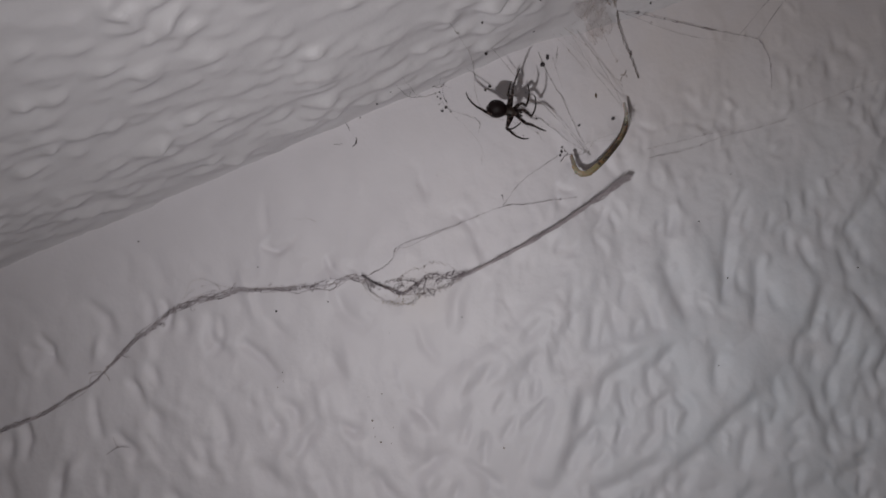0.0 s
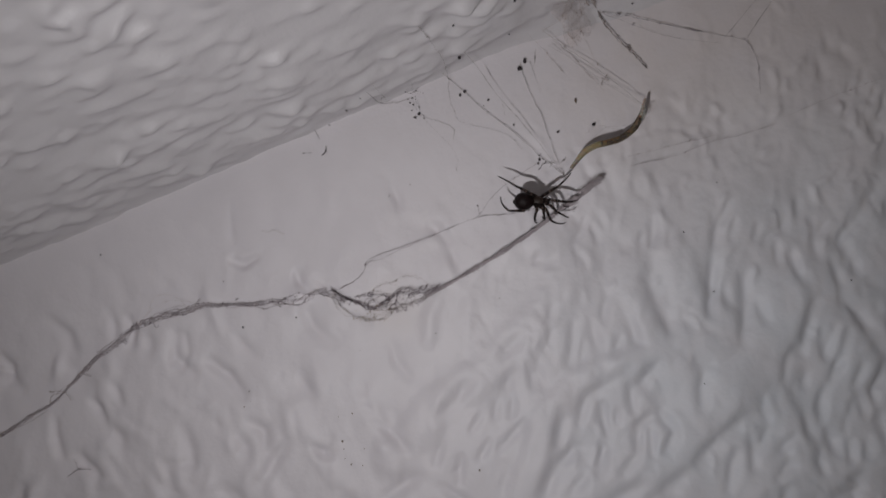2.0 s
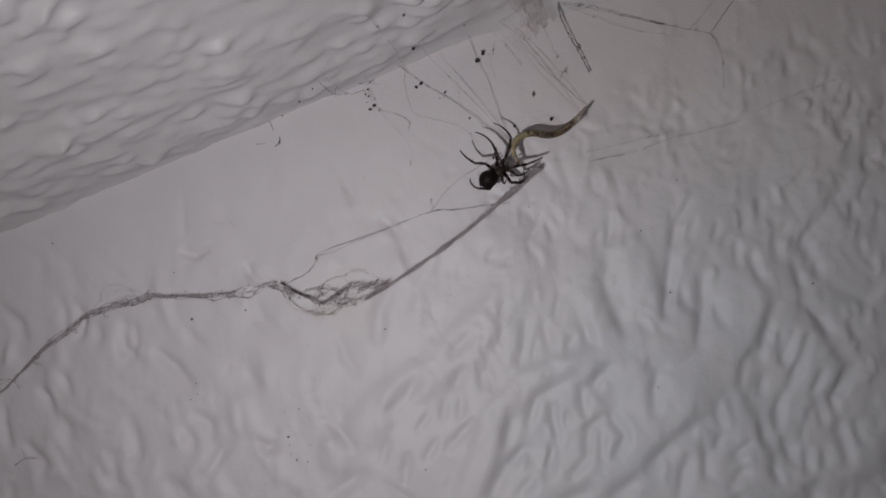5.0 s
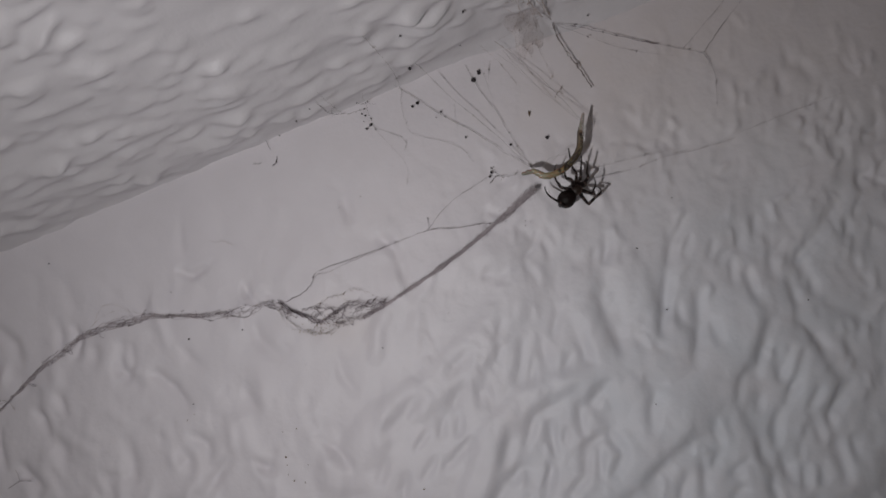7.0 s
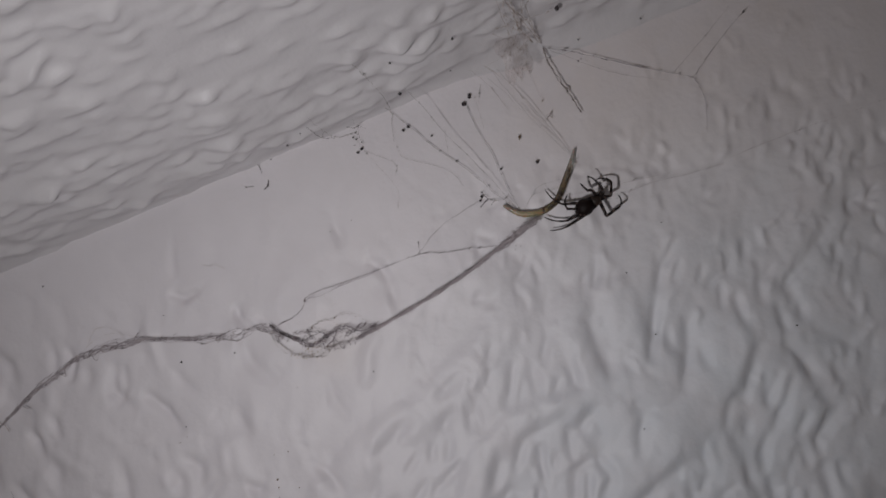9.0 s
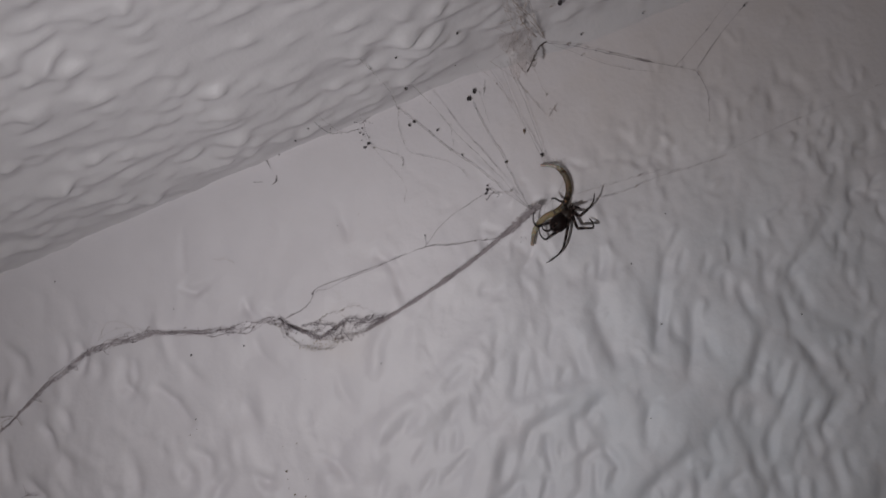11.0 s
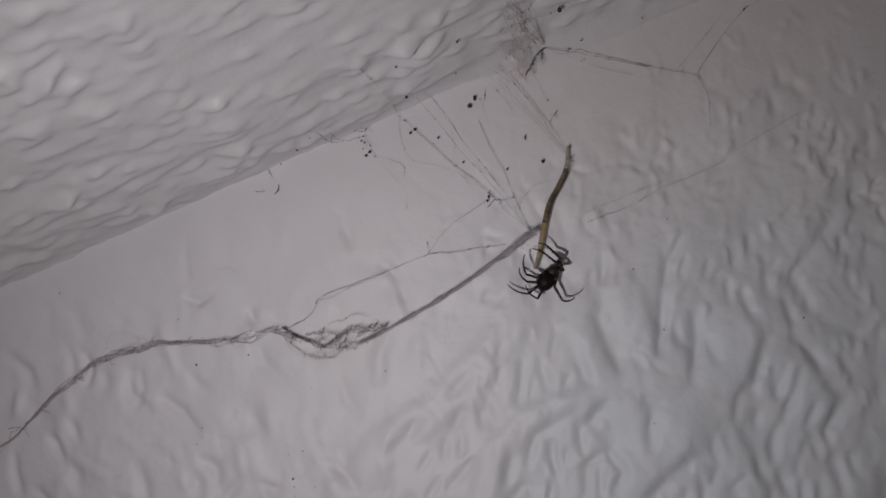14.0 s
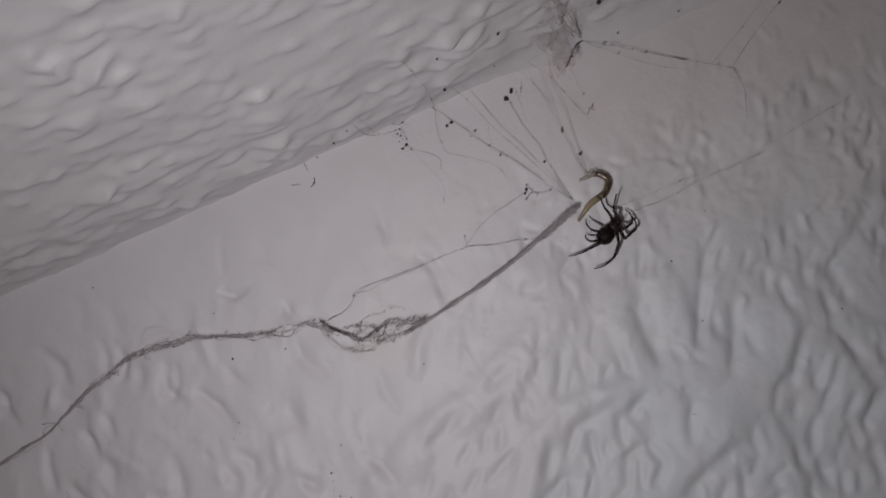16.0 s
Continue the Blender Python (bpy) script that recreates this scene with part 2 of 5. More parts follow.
WALL_DENTS = [
    (0.7, -0.3, 30.8, -60.6, 29.3, -64.1), (0.7, -0.28, 27.9, -61.7, 25.1, -65.5), (0.6, -0.24, 35.5, -62.6, 33.4, -63.5),
    (0.6, -0.24, 33.5, -65.5, 31.4, -66.5), (0.7, -0.26, 37.9, -61.6, 37.5, -63.3), (0.7, -0.28, 40, -63.9, 39.7, -66.6),
    (0.7, -0.24, 44.7, -56.4, 43.2, -58), (0.6, -0.22, 40.6, -56, 39.7, -57.4), (0.7, -0.28, 45.5, -61, 45.1, -63.3),
    (0.6, -0.24, 41.9, -66.2, 40.8, -67.9), (0.6, -0.24, 43.9, -66.6, 42.8, -68.3), (0.8, -0.3, 46.9, -64.3, 45.7, -68.8),
    (0.7, -0.26, 48.7, -65.1, 48.2, -67.1), (0.7, -0.24, 31.7, -68.1, 30.6, -70.4),
]
WALL_EDGES = [
    (0.6, -0.24, 37.1, -66.2, 37, -67.9), (0.9, -0.3, 41.3, -70, 39.7, -71.1), (0.7, -0.24, 51.3, -58.6, 48.5, -60.7),
    (0.8, -0.28, 45, -48.3, 41.5, -52.2, 39.5, -53.4), (0.9, -0.3, 31, -57.9, 26.9, -59.2, 22.9, -61), (0.9, -0.3, 21.1, -61.6, 17.6, -62.7),
    (0.9, -0.3, 14.7, -61, 10.5, -61.4, 6.3, -61.6), (0.8, -0.28, 9.5, -48.6, 7.3, -51.9), (0.8, -0.26, 26.8, -36.8, 26.5, -40.7, 27, -44.3),
    (0.7, -0.24, 27.8, -51.8, 26.3, -54.9), (0.8, -0.28, 18.9, -47.1, 13.3, -47.8), (0.7, -0.24, 46.6, -35.9, 45.8, -37.9),
    (0.7, -0.22, 38.6, -33.5, 37.3, -36.1), (0.6, -0.2, 30.7, -30.3, 29.3, -32.9),
]
WALL_NOTCHES = [
    (0.8, -0.1, 50.5, -25.2, 57.5, -24.7, 64, -24.7),
    (0.6, -0.22, 39.1, -53.1, 37.7, -55.5), (0.6, -0.24, 41, -60.5, 39.5, -62.4), (0.6, -0.22, 32.6, -60.6, 31, -62.5),
    (0.6, -0.22, 47.1, -60.6, 47, -62.7), (0.7, -0.22, 15.9, -62.7, 14.7, -64.6), (0.7, -0.22, 18.3, -64, 16.6, -65.3),
    (0.6, -0.2, -6.9, -46.3, -8.4, -48.3), (0.6, -0.2, -5.2, -49.1, -6.7, -51.9), (0.5, -0.2, -0.5, -44.9, -2.6, -46.3),
    (0.5, -0.2, -0.8, -48.5, -2.9, -50), (0.6, -0.22, -8.8, -51.5, -6.1, -55.5), (0.6, -0.2, 5, -41.6, 4, -43.1), (0.6, -0.2, 8.9, -41.6, 8.5, -44.5),
    (0.6, -0.22, -11.2, -53.6, -12.3, -54.9),
]
WALL_DASHES = [
    (0.6, -0.26, 40.7, -31.7, 39.2, -33.7), (0.6, -0.24, 49.5, -35.2, 48.4, -37.1), (0.8, -0.28, 58.7, -37.7, 55.8, -40, 51.7, -42.2),
    (0.6, -0.22, 53, -42.7, 51.3, -44.9), (0.5, -0.22, 28.8, -31.2, 28, -32.3), (0.5, -0.2, 30.5, -31.6, 29.5, -32.9), (0.5, -0.22, 32.1, -32.6, 31.3, -33.7),
    (0.7, -0.22, 37.6, -34.9, 34.6, -40, 32.3, -44.2), (0.5, -0.18, 40.6, -34.4, 39.1, -36.1), (0.5, -0.18, 43.2, -36, 41.9, -37.6),
    (0.5, -0.2, 59.9, -40, 58.5, -42.3), (0.5, -0.18, 51.2, -39.3, 49.9, -40.5),
    (0.8, -0.26, 49.2, -49.3, 50.4, -53.6), (0.6, -0.24, 43.8, -50.5, 41.2, -53.6), (0.6, -0.22, 46.2, -51.9, 43.6, -55.1), (0.6, -0.22, 47.6, -53.2, 44.6, -56.8), (0.6, -0.22, 47.2, -57.8, 45.1, -60.2),
    (0.6, -0.22, 49.6, -58.8, 47.4, -61.5), (0.6, -0.2, 42.1, -58.6, 39.9, -60.7), (0.6, -0.2, 44.5, -61.4, 42.2, -64.3), (0.6, -0.2, 53.4, -53.3, 52.9, -56.6),
]
WALL_SOFT_RUNS = [
    (0.9, 0.34, -46.7, -20.7, -48, -24.6), (1, 0.36, -49.6, -28.8, -51, -33.8), (0.9, 0.34, -52.6, -37.4, -53.6, -39.9),
    (0.8, 0.24, -43.3, -28.1, -42.3, -29), (0.8, 0.26, -39, -26.8, -38.2, -28.3), (0.9, 0.34, -33.8, -30, -33.2, -33.8, -33.1, -36.1),
    (0.7, 0.28, -43.6, -34.2, -43.3, -36.2), (0.9, 0.34, -40.7, -34.8, -41.4, -38, -40.8, -40.6), (0.8, 0.3, -45.3, -35.9, -44.8, -38.4),
    (1.1, 0.4, -31.5, -37.9, -30.3, -41.4, -29.8, -44.6), (0.9, 0.36, -30.3, -45.5, -29.3, -48.5),
    (1.1, 0.38, -23.1, -34.4, -23, -38.7, -22, -43.7, -21.2, -47), (0.9, 0.34, -13.8, -37.1, -13.2, -40.1, -14.3, -43.1),
]
CEILING_FOLDS = [
    (0.8, 0.4, -30, 15.4, -26.4, 15.4, -22.1, 16.3, -17.6, 15.7, -13.9, 15.8), (0.7, 0.36, -24.1, 19.5, -20, 19.9),
    (0.8, 0.34, -40.1, 9, -36.4, 7.9, -32.4, 6), (0.8, 0.34, -31.8, 5.6, -28.5, 3.6, -25.4, 3.4),
    (0.6, 0.34, -30.9, 10.7, -29.1, 10.2), (0.7, 0.36, -35, 10.4, -31, 9.7, -28, 9.5), (0.7, 0.4, -20.1, 12, -17.6, 11.3, -15.7, 10.9),
    (0.8, 0.36, -28.9, 12.3, -24.2, 10.5, -18.1, 7), (0.7, 0.34, -22.7, 4.7, -20.2, 5), (0.7, 0.38, -9.6, 14.2, -6.9, 13.3, -4.6, 13.5),
    (0.7, 0.38, -7.8, 11.5, -4.9, 11.4, -3.1, 11.5), (0.8, 0.36, -13.5, 8.2, -9.7, 8.2, -5.5, 7.4),
]
CEILING_LUMPS = [
    (0.8, 0.36, -4.1, 8.7, -1.9, 8.5, 2.7, 8.6), (0.9, 0.36, -7.9, 4.2, -1.5, 6, 4.9, 6.5), (0.7, 0.34, -15.6, 4.7, -10.2, 4.4, -5, 5.3),
    (0.7, 0.32, -32, 7.5, -26.4, 6.5), (0.7, 0.32, -23.9, 12, -18.4, 13.4), (0.7, 0.34, -29.5, 19.3, -25.1, 18.7),
    (0.7, 0.32, -17.2, 20.1, -13.7, 19.2), (0.7, 0.32, -18.3, 2.9, -12.8, 2.6), (0.7, 0.32, 0.2, 2.5, 6.9, 3.4), (0.7, 0.32, -1.7, 10.4, 2.4, 10.5),
    (0.7, 0.3, -37.8, 9.9, -33.7, 8.2), (0.7, 0.3, -25.6, 1.8, -18.9, 2), (0.7, 0.3, 1.2, 5, 6.1, 5.5),
]


def stamp(field, us, vs, rows, add=True, flat=2):
    """Press strokes with soft edges into a height field over the axes us and vs; flat: how level their tops are."""
    for u0, v0, u1, v1, wide, high in rows:
        reach = 2.2 * wide
        i0, i1 = np.searchsorted(us, (min(u0, u1) - reach, max(u0, u1) + reach))
        j0, j1 = np.searchsorted(vs, (min(v0, v1) - reach, max(v0, v1) + reach))
        if i1 - i0 < 2 or j1 - j0 < 2:
            continue
        u, v = np.meshgrid(us[i0:i1], vs[j0:j1], indexing="ij")
        du, dv = u1 - u0, v1 - v0
        s = np.clip(((u - u0) * du + (v - v0) * dv) / (du * du + dv * dv + 1e-6), 0, 1)
        far = np.hypot(u - u0 - s * du, v - v0 - s * dv) / wide
        bump = high * np.exp(-(far**flat))
        if flat == 2:
            bump = bump * (0.55 + 0.45 * np.sin(math.pi * (0.1 + 0.8 * s)))
        here = field[i0:i1, j0:j1]
        field[i0:i1, j0:j1] = here + bump if add else np.maximum(here, bump) if high > 0 else np.minimum(here, bump)
    return field


def runs_of(rows, wider=1.0, higher=1.0):
    """Runs through several places as single strokes."""
    strokes = []
    for wide, high, *at in rows:
        points = list(zip(at[::2], at[1::2]))
        strokes += [(*a, *b, wider * wide, higher * high) for a, b in zip(points, points[1:])]
    return strokes


def soften(field, cells):
    """Round off a height field with a bell of so many cells."""
    reach = int(3 * cells) + 1
    bell = np.exp(-0.5 * (np.arange(-reach, reach + 1) / cells) ** 2)
    bell /= bell.sum()
    wide = np.pad(field, reach, mode="edge")
    wide = sum(w * wide[n : n + field.shape[0], :] for n, w in enumerate(bell))
    return sum(w * wide[:, n : n + field.shape[1]] for n, w in enumerate(bell))


def scatter(seed, count, lo, hi, long, wide, high, angle, spread, crook=0.25):
    """Random strokes over a rectangle, turned about an angle in degrees."""
    rng = random.Random(seed)
    rows = []
    for _ in range(count):
        u, v = rng.uniform(lo[0], hi[0]), rng.uniform(lo[1], hi[1])
        half, way = rng.uniform(*long) / 2, radians(rng.gauss(angle, spread))
        du, dv = half * math.cos(way), half * math.sin(way)
        bend = rng.gauss(0, crook) * half
        mid = (u - bend * math.sin(way), v + bend * math.cos(way))
        size, lift = rng.uniform(*wide), rng.uniform(*high)
        rows += [(u - du, v - dv, *mid, size, lift), (*mid, u + du, v + dv, size, lift)]
    return rows


def wall_relief(us, vs):
    """Height of the paper's relief in mm, us along the wall and vs up."""
    u, v = np.meshgrid(us, vs, indexing="ij")
    a, b = u * LEAN_Z - v * LEAN_X, u * LEAN_X + v * LEAN_Z
    lo, hi = (us[0], vs[0]), (us[-1], vs[-1])
    blank = np.zeros_like(u)
    wa, wb = a + 1.1 * lattice(a / 5, b / 5, 3), b + 1.6 * lattice(a / 5 + 31, b / 6, 4)
    # crooked grooves of the embossing, in patches, with broad furrows and flat bars between them
    grooves = stamp(blank.copy(), us, vs, scatter(1, 1700, lo, hi, (1.4, 3.4), (0.34, 0.56), (-0.5, -0.2), 70, 34), False)
    grooves = stamp(grooves, us, vs, scatter(2, 300, lo, hi, (1.5, 3.4), (0.32, 0.5), (-0.55, -0.25), 0, 45), False)
    grooves = grooves * smooth(lattice(a / 6, b / 7, 24), -0.42, -0.05) * (0.5 + 0.5 * smooth(-v, 12, 34))
    furrows = stamp(blank.copy(), us, vs, scatter(6, 60, lo, hi, (4, 12), (0.8, 1.3), (-0.5, -0.25), 35, 48), False)
    bars = stamp(blank.copy(), us, vs, scatter(3, 46, lo, hi, (7, 18), (1.3, 2.1), (0.3, 0.5), 35, 45), False)
    runs = stamp(blank.copy(), us, vs, scatter(4, 460, lo, hi, (2.5, 6.5), (0.55, 1.0), (-0.30, 0.10), 100, 24))
    runs = stamp(runs, us, vs, scatter(5, 160, lo, hi, (2.5, 6.5), (0.7, 1.2), (0.05, 0.2), 66, 14))
    squiggles = stamp(blank.copy(), us, vs, scatter(7, 900, lo, hi, (0.9, 2.2), (0.24, 0.36), (-0.12, -0.04), 55, 40), False)
    ripple = squiggles * smooth(lattice(a / 8, b / 8, 27), -0.3, 0.1) + 0.03 * lattice(a / 1.2, b / 1.9, 22) + 0.12 * lattice(wa / 3.0, wb / 5, 23)
    welts = stamp(blank.copy(), us, vs, scatter(8, 1500, lo, hi, (1.0, 2.6), (0.34, 0.52), (0.08, 0.30), 66, 26, 0.15), False)
    welts = welts * (0.25 + 0.75 * smooth(lattice(a / 7 + 9, b / 7, 28), -0.35, 0.15))
    hills = 0.55 * lattice(a / 11, b / 14, 31)
    right = smooth(u * 0.93 - v * 0.36 + 5 * lattice(a / 14, b / 14, 41), 12, 27)
    calm = 0.14 + 0.86 * smooth(-v + 3 * lattice(a / 10, b / 10, 42) - 0.10 * (u - 10), 8, 20)
    far = 1 - 0.5 * smooth(u, 48, 54)
    clear = 1 - 0.7 * smooth(bars, 0.08, 0.35)
    beams = stamp(blank.copy(), us, vs, runs_of(WALL_BARS), False, 4)
    flat = 1 - 0.9 * smooth(np.maximum(beams, 0.8 * bars), 0.06, 0.22)
    # where single strokes are known the chance ones step back
    known = smooth(u, -12, -2) * (1 - smooth(u, 56, 63)) * smooth(-v + 0.35 * u, 34, 42) * (1 - smooth(-v, 66, 74))
    high = hills * (0.45 + 0.55 * right) + 1.75 * runs * (1 - 0.5 * right) * (1 - 0.75 * known) + ((grooves + 0.9 * far * furrows) * clear + 1.2 * far * bars) * (0.1 + 0.9 * right) * (1 - 0.75 * known) + 1.3 * welts * flat * (0.15 + 0.85 * right) + ripple
    high = 1.2 * high * calm
    high += 1.8 * beams + 0.7 * welts * smooth(u, 34, 46) * smooth(-v, 4, 12) * (1 - calm)
    for rows in (WALL_GROOVES, WALL_LOOPS, WALL_FURROWS, WALL_DENTS, WALL_NOTCHES, WALL_DASHES):
        high += stamp(blank.copy(), us, vs, runs_of(rows, 1.0, 1.95), False, 2)
    high += stamp(blank.copy(), us, vs, runs_of(WALL_EDGES, 1.15, 2.3), False, 2)
    high += stamp(blank.copy(), us, vs, runs_of(WALL_SOFT_RUNS), False, 2.2)
    return soften(high, 0.75)


SLOPE = math.tan(radians(20.85))


def ceiling_relief(us, ds):
    """Height of the relief below the ceiling in mm, us along the wall and ds out from it."""
    u, d = np.meshgrid(us, ds, indexing="ij")
    lo, hi = (us[0], ds[0]), (us[-1], ds[-1])
    blank = np.zeros_like(u)
    wu, wd = u + 1.6 * lattice(u / 7, d / 7, 53), d + 0.4 * lattice(u / 7, d / 7 + 17, 54)
    # small lens-shaped lumps on broader swells, long folds pressed between them, smooth bars
    swells = 0.10 * lattice(u / 7.0, wd / 1.5, 61) + 0.26 * lattice(wu / 13.0, wd / 3.4, 64)
    lumps = stamp(blank.copy(), us, ds, scatter(11, 3300, lo, hi, (1.6, 3.8), (0.36, 0.56), (0.12, 0.52), 2, 6, 0.03))
    folds = stamp(blank.copy(), us, ds, scatter(12, 80, lo, hi, (6, 18), (1.0, 1.7), (-0.4, -0.15), 3, 8, 0.06))
    bars = stamp(blank.copy(), us, ds, scatter(13, 40, lo, hi, (9, 24), (1.4, 2.4), (0.15, 0.4), 3, 10, 0.08))
    patch = 0.45 + 0.55 * smooth(lattice(u / 11, d / 8, 65), -0.4, 0.3)
    high = (lumps + swells) * patch + 0.5 * folds + 0.5 * bars + 0.45 * lattice(u / 17, d / 9, 62)
    high = high * (0.35 + 0.65 * smooth(d, 0.8, 5))
    for rows in (CEILING_FOLDS, CEILING_LUMPS):
        stamp(high, us, ds, runs_of(rows, 0.8, 0.5))
    return 1.3 * soften(high, 1.05)


def spaced(lo, hi, step, far_lo, far_hi):
    inner = np.arange(lo, hi + step / 2, step)
    left = lo - np.geomspace(2, max(lo - far_lo, 4), 9)[::-1] if far_lo < lo else []
    right = hi + np.geomspace(2, max(far_hi - hi, 4), 9) if far_hi > hi else []
    return np.concatenate([left, inner, right])


def patched(relief, gu, gv, u_span, v_span, edges):
    """The relief inside the spans, faded out at the given edges, and nought outside."""
    us, vs = gu[:, 0], gv[0, :]
    i0, i1 = np.searchsorted(us, (u_span[0] - 0.01, u_span[1] + 0.01))
    j0, j1 = np.searchsorted(vs, (v_span[0] - 0.01, v_span[1] + 0.01))
    high = np.zeros_like(gu)
    high[i0:i1, j0:j1] = relief(us[i0:i1], vs[j0:j1])
    fade = smooth(gu, u_span[0], u_span[0] + 8) * (1 - smooth(gu, u_span[1] - 8, u_span[1]))
    if edges[0]:
        fade = fade * smooth(gv, v_span[0], v_span[0] + 8)
    if edges[1]:
        fade = fade * (1 - smooth(gv, v_span[1] - 8, v_span[1]))
    return high * fade


def wall_at(u, v):
    high = patched(wall_relief, u, v, (-80, 95), (-95, 3.5), (True, False))
    return u / 1000, -high / 1000, CORNER + v / 1000


def ceiling_at(u, d):
    drop = patched(ceiling_relief, u, d, (-80, 95), (-0.5, 80), (False, True)) + (0.36 + 0.2 * lattice(u / 9, 0 * d, 66) + 0.16 * lattice(u / 2.6, 0 * d, 67) + 2.75 * smooth(u, 18, 45)) * np.exp(-d.clip(0) / (0.55 + 2.45 * smooth(u, 18, 45))) + 2.4 * (1 - np.exp(-d.clip(0) / 6)) * (1 - 0.6 * smooth(u, 16, 44)) - 0.2
    return u / 1000, -d / 1000, CORNER + (d * SLOPE - drop) / 1000


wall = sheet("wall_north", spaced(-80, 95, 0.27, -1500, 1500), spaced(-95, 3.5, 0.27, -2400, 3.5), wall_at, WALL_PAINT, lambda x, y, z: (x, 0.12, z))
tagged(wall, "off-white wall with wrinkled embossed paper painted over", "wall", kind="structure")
roof = sheet("ceiling", spaced(-80, 95, 0.29, -1500, 1500), spaced(-0.5, 80, 0.29, -0.5, 2400), ceiling_at, CEILING_PAINT, lambda x, y, z: (x, y, z + 0.12))
tagged(roof, "off-white sloping ceiling with folded embossed paper painted over", "ceiling", kind="structure")


def slab(name, lo, hi, mat, label):
    bm = bmesh.new()
    bmesh.ops.create_cube(bm, size=1)
    for vert in bm.verts:
        vert.co = Vector([lo[n] + (vert.co[n] + 0.5) * (hi[n] - lo[n]) for n in range(3)])
    ob = part(name, bm, mat)
    for face in ob.data.polygons:
        face.use_smooth = False
    return tagged(ob, label, name.split("_")[0], kind="structure")


TOP = CORNER + 2.4 * SLOPE + 0.1
slab("floor", (-1.62, -2.52, -0.1), (1.62, 0.12, 0), BOARDS, "plain brown boarded floor")
slab("wall_west", (-1.62, -2.52, 0), (-1.503, -0.001, TOP), PLAIN_PAINT, "plain painted side wall")
slab("wall_east", (1.503, -2.52, 0), (1.62, -0.001, TOP), PLAIN_PAINT, "plain painted side wall")
# far wall with an unseen opening, made up for the fill lamp
slab("wall_south_left", (-1.5, -2.52, 0), (-0.3, -2.403, TOP), PLAIN_PAINT, "plain painted wall beside the added opening")
slab("wall_south_right", (0.9, -2.52, 0), (1.5, -2.403, TOP), PLAIN_PAINT, "plain painted wall beside the added opening")
slab("wall_south_below", (-0.3, -2.52, 0), (0.9, -2.403, 1.15), PLAIN_PAINT, "plain painted wall below the added opening")
slab("wall_south_above", (-0.3, -2.52, 2.35), (0.9, -2.403, TOP), PLAIN_PAINT, "plain painted wall above the added opening")


# ---- threads, dust and specks ----
def spline(points, steps):
    """A smooth run through the points."""
    pts = [Vector(p) for p in points]
    pts = [2 * pts[0] - pts[1], *pts, 2 * pts[-1] - pts[-2]]
    run = []
    for a, b, c, d in zip(pts, pts[1:], pts[2:], pts[3:]):
        for n in range(steps):
            s = n / steps
            run.append(0.5 * (2 * b + (c - a) * s + (2 * a - 5 * b + 4 * c - d) * s * s + (3 * b - a - 3 * c + d) * s**3))
    return run + [pts[-2]]


def add_tube(bm, run, radii, sides=5):
    rings = []
    for n, p in enumerate(run):
        ahead = (run[min(n + 1, len(run) - 1)] - run[max(n - 1, 0)]).normalized()
        side = ahead.cross(Vector((0.13, 1, 0.21))).normalized()
        up = side.cross(ahead)
        rings.append([bm.verts.new(p + radii[n] * (math.cos(a) * side + math.sin(a) * up)) for a in (2 * math.pi * k / sides for k in range(sides))])
    for one, two in zip(rings, rings[1:]):
        for k in range(sides):
            bm.faces.new((one[k], one[(k + 1) % sides], two[(k + 1) % sides], two[k]))
    bm.faces.new(rings[0][::-1])
    bm.faces.new(rings[-1])


def add_clump(bm, at, size, rng, rough=0.45):
    """A small crumb of uneven shape."""
    made = bmesh.ops.create_icosphere(bm, subdivisions=1, radius=1)["verts"]
    stretch = Vector([rng.uniform(0.6, 1.25) for _ in range(3)])
    turn = Euler([rng.uniform(0, 6.28) for _ in range(3)]).to_matrix()
    for vert in made:
        vert.co = at + size * (turn @ (vert.co * stretch)) * rng.uniform(1 - rough, 1 + rough)


def thread(bm, points, radius, seed, wobble=0.10, clumps=0.0, steps=10):
    """One thread through (u, v, out) in mm, with dust caught on it at so many crumbs a mm."""
    rng = random.Random(seed)
    run = spline([place(u, v, out) for u, v, out in points], steps)
    for n in range(1, len(run) - 1):
        run[n] = run[n] + Vector([rng.gauss(0, wobble / 1000) for _ in range(3)]) * 0.5
    radii, swell = [], 0.0
    for _ in run:
        swell = 0.6 * swell + rng.gauss(0, 0.33)
        radii.append(radius / 1000 * math.exp(swell) * rng.uniform(0.8, 1.2))
    add_tube(bm, run, radii)
    length = sum((a - b).length for a, b in zip(run, run[1:])) * 1000
    for _ in range(int(clumps * length)):
        n = rng.randrange(len(run) - 1)
        at = run[n].lerp(run[n + 1], rng.random())
        big = rng.random() < 0.2
        add_clump(bm, at, (rng.uniform(0.05, 0.12) if big else radius * rng.uniform(1.2, 2.8)) / 1000, rng)


# the grey cord of old dusty web that lies along the wall and leaves it at its right end: along, up, out
CORD = [(-76.0, -22.0, 0.5), (-68.7, -22.3, 0.5), (-62.1, -22.3, 0.5), (-53.9, -21.2, 0.5), (-46.0, -17.6, 0.5), (-39.9, -16.0, 0.5), (-34.0, -16.1, 0.5), (-29.6, -16.8, 0.5), (-23.4, -19.5, 0.5), (-18.8, -20.8, 0.5), (-14.5, -21.5, 0.6), (-12.7, -22.4, 0.6), (-11.0, -24.5, 0.7), (-7.7, -26.6, 0.8), (-3.8, -27.2, 0.9), (0.3, -27.2, 1), (7.1, -26.4, 1.6), (12.4, -25.5, 2.1), (17.6, -24.4, 2.6), (21.7, -23.0, 3.1), (25.1, -22.4, 3.5)]


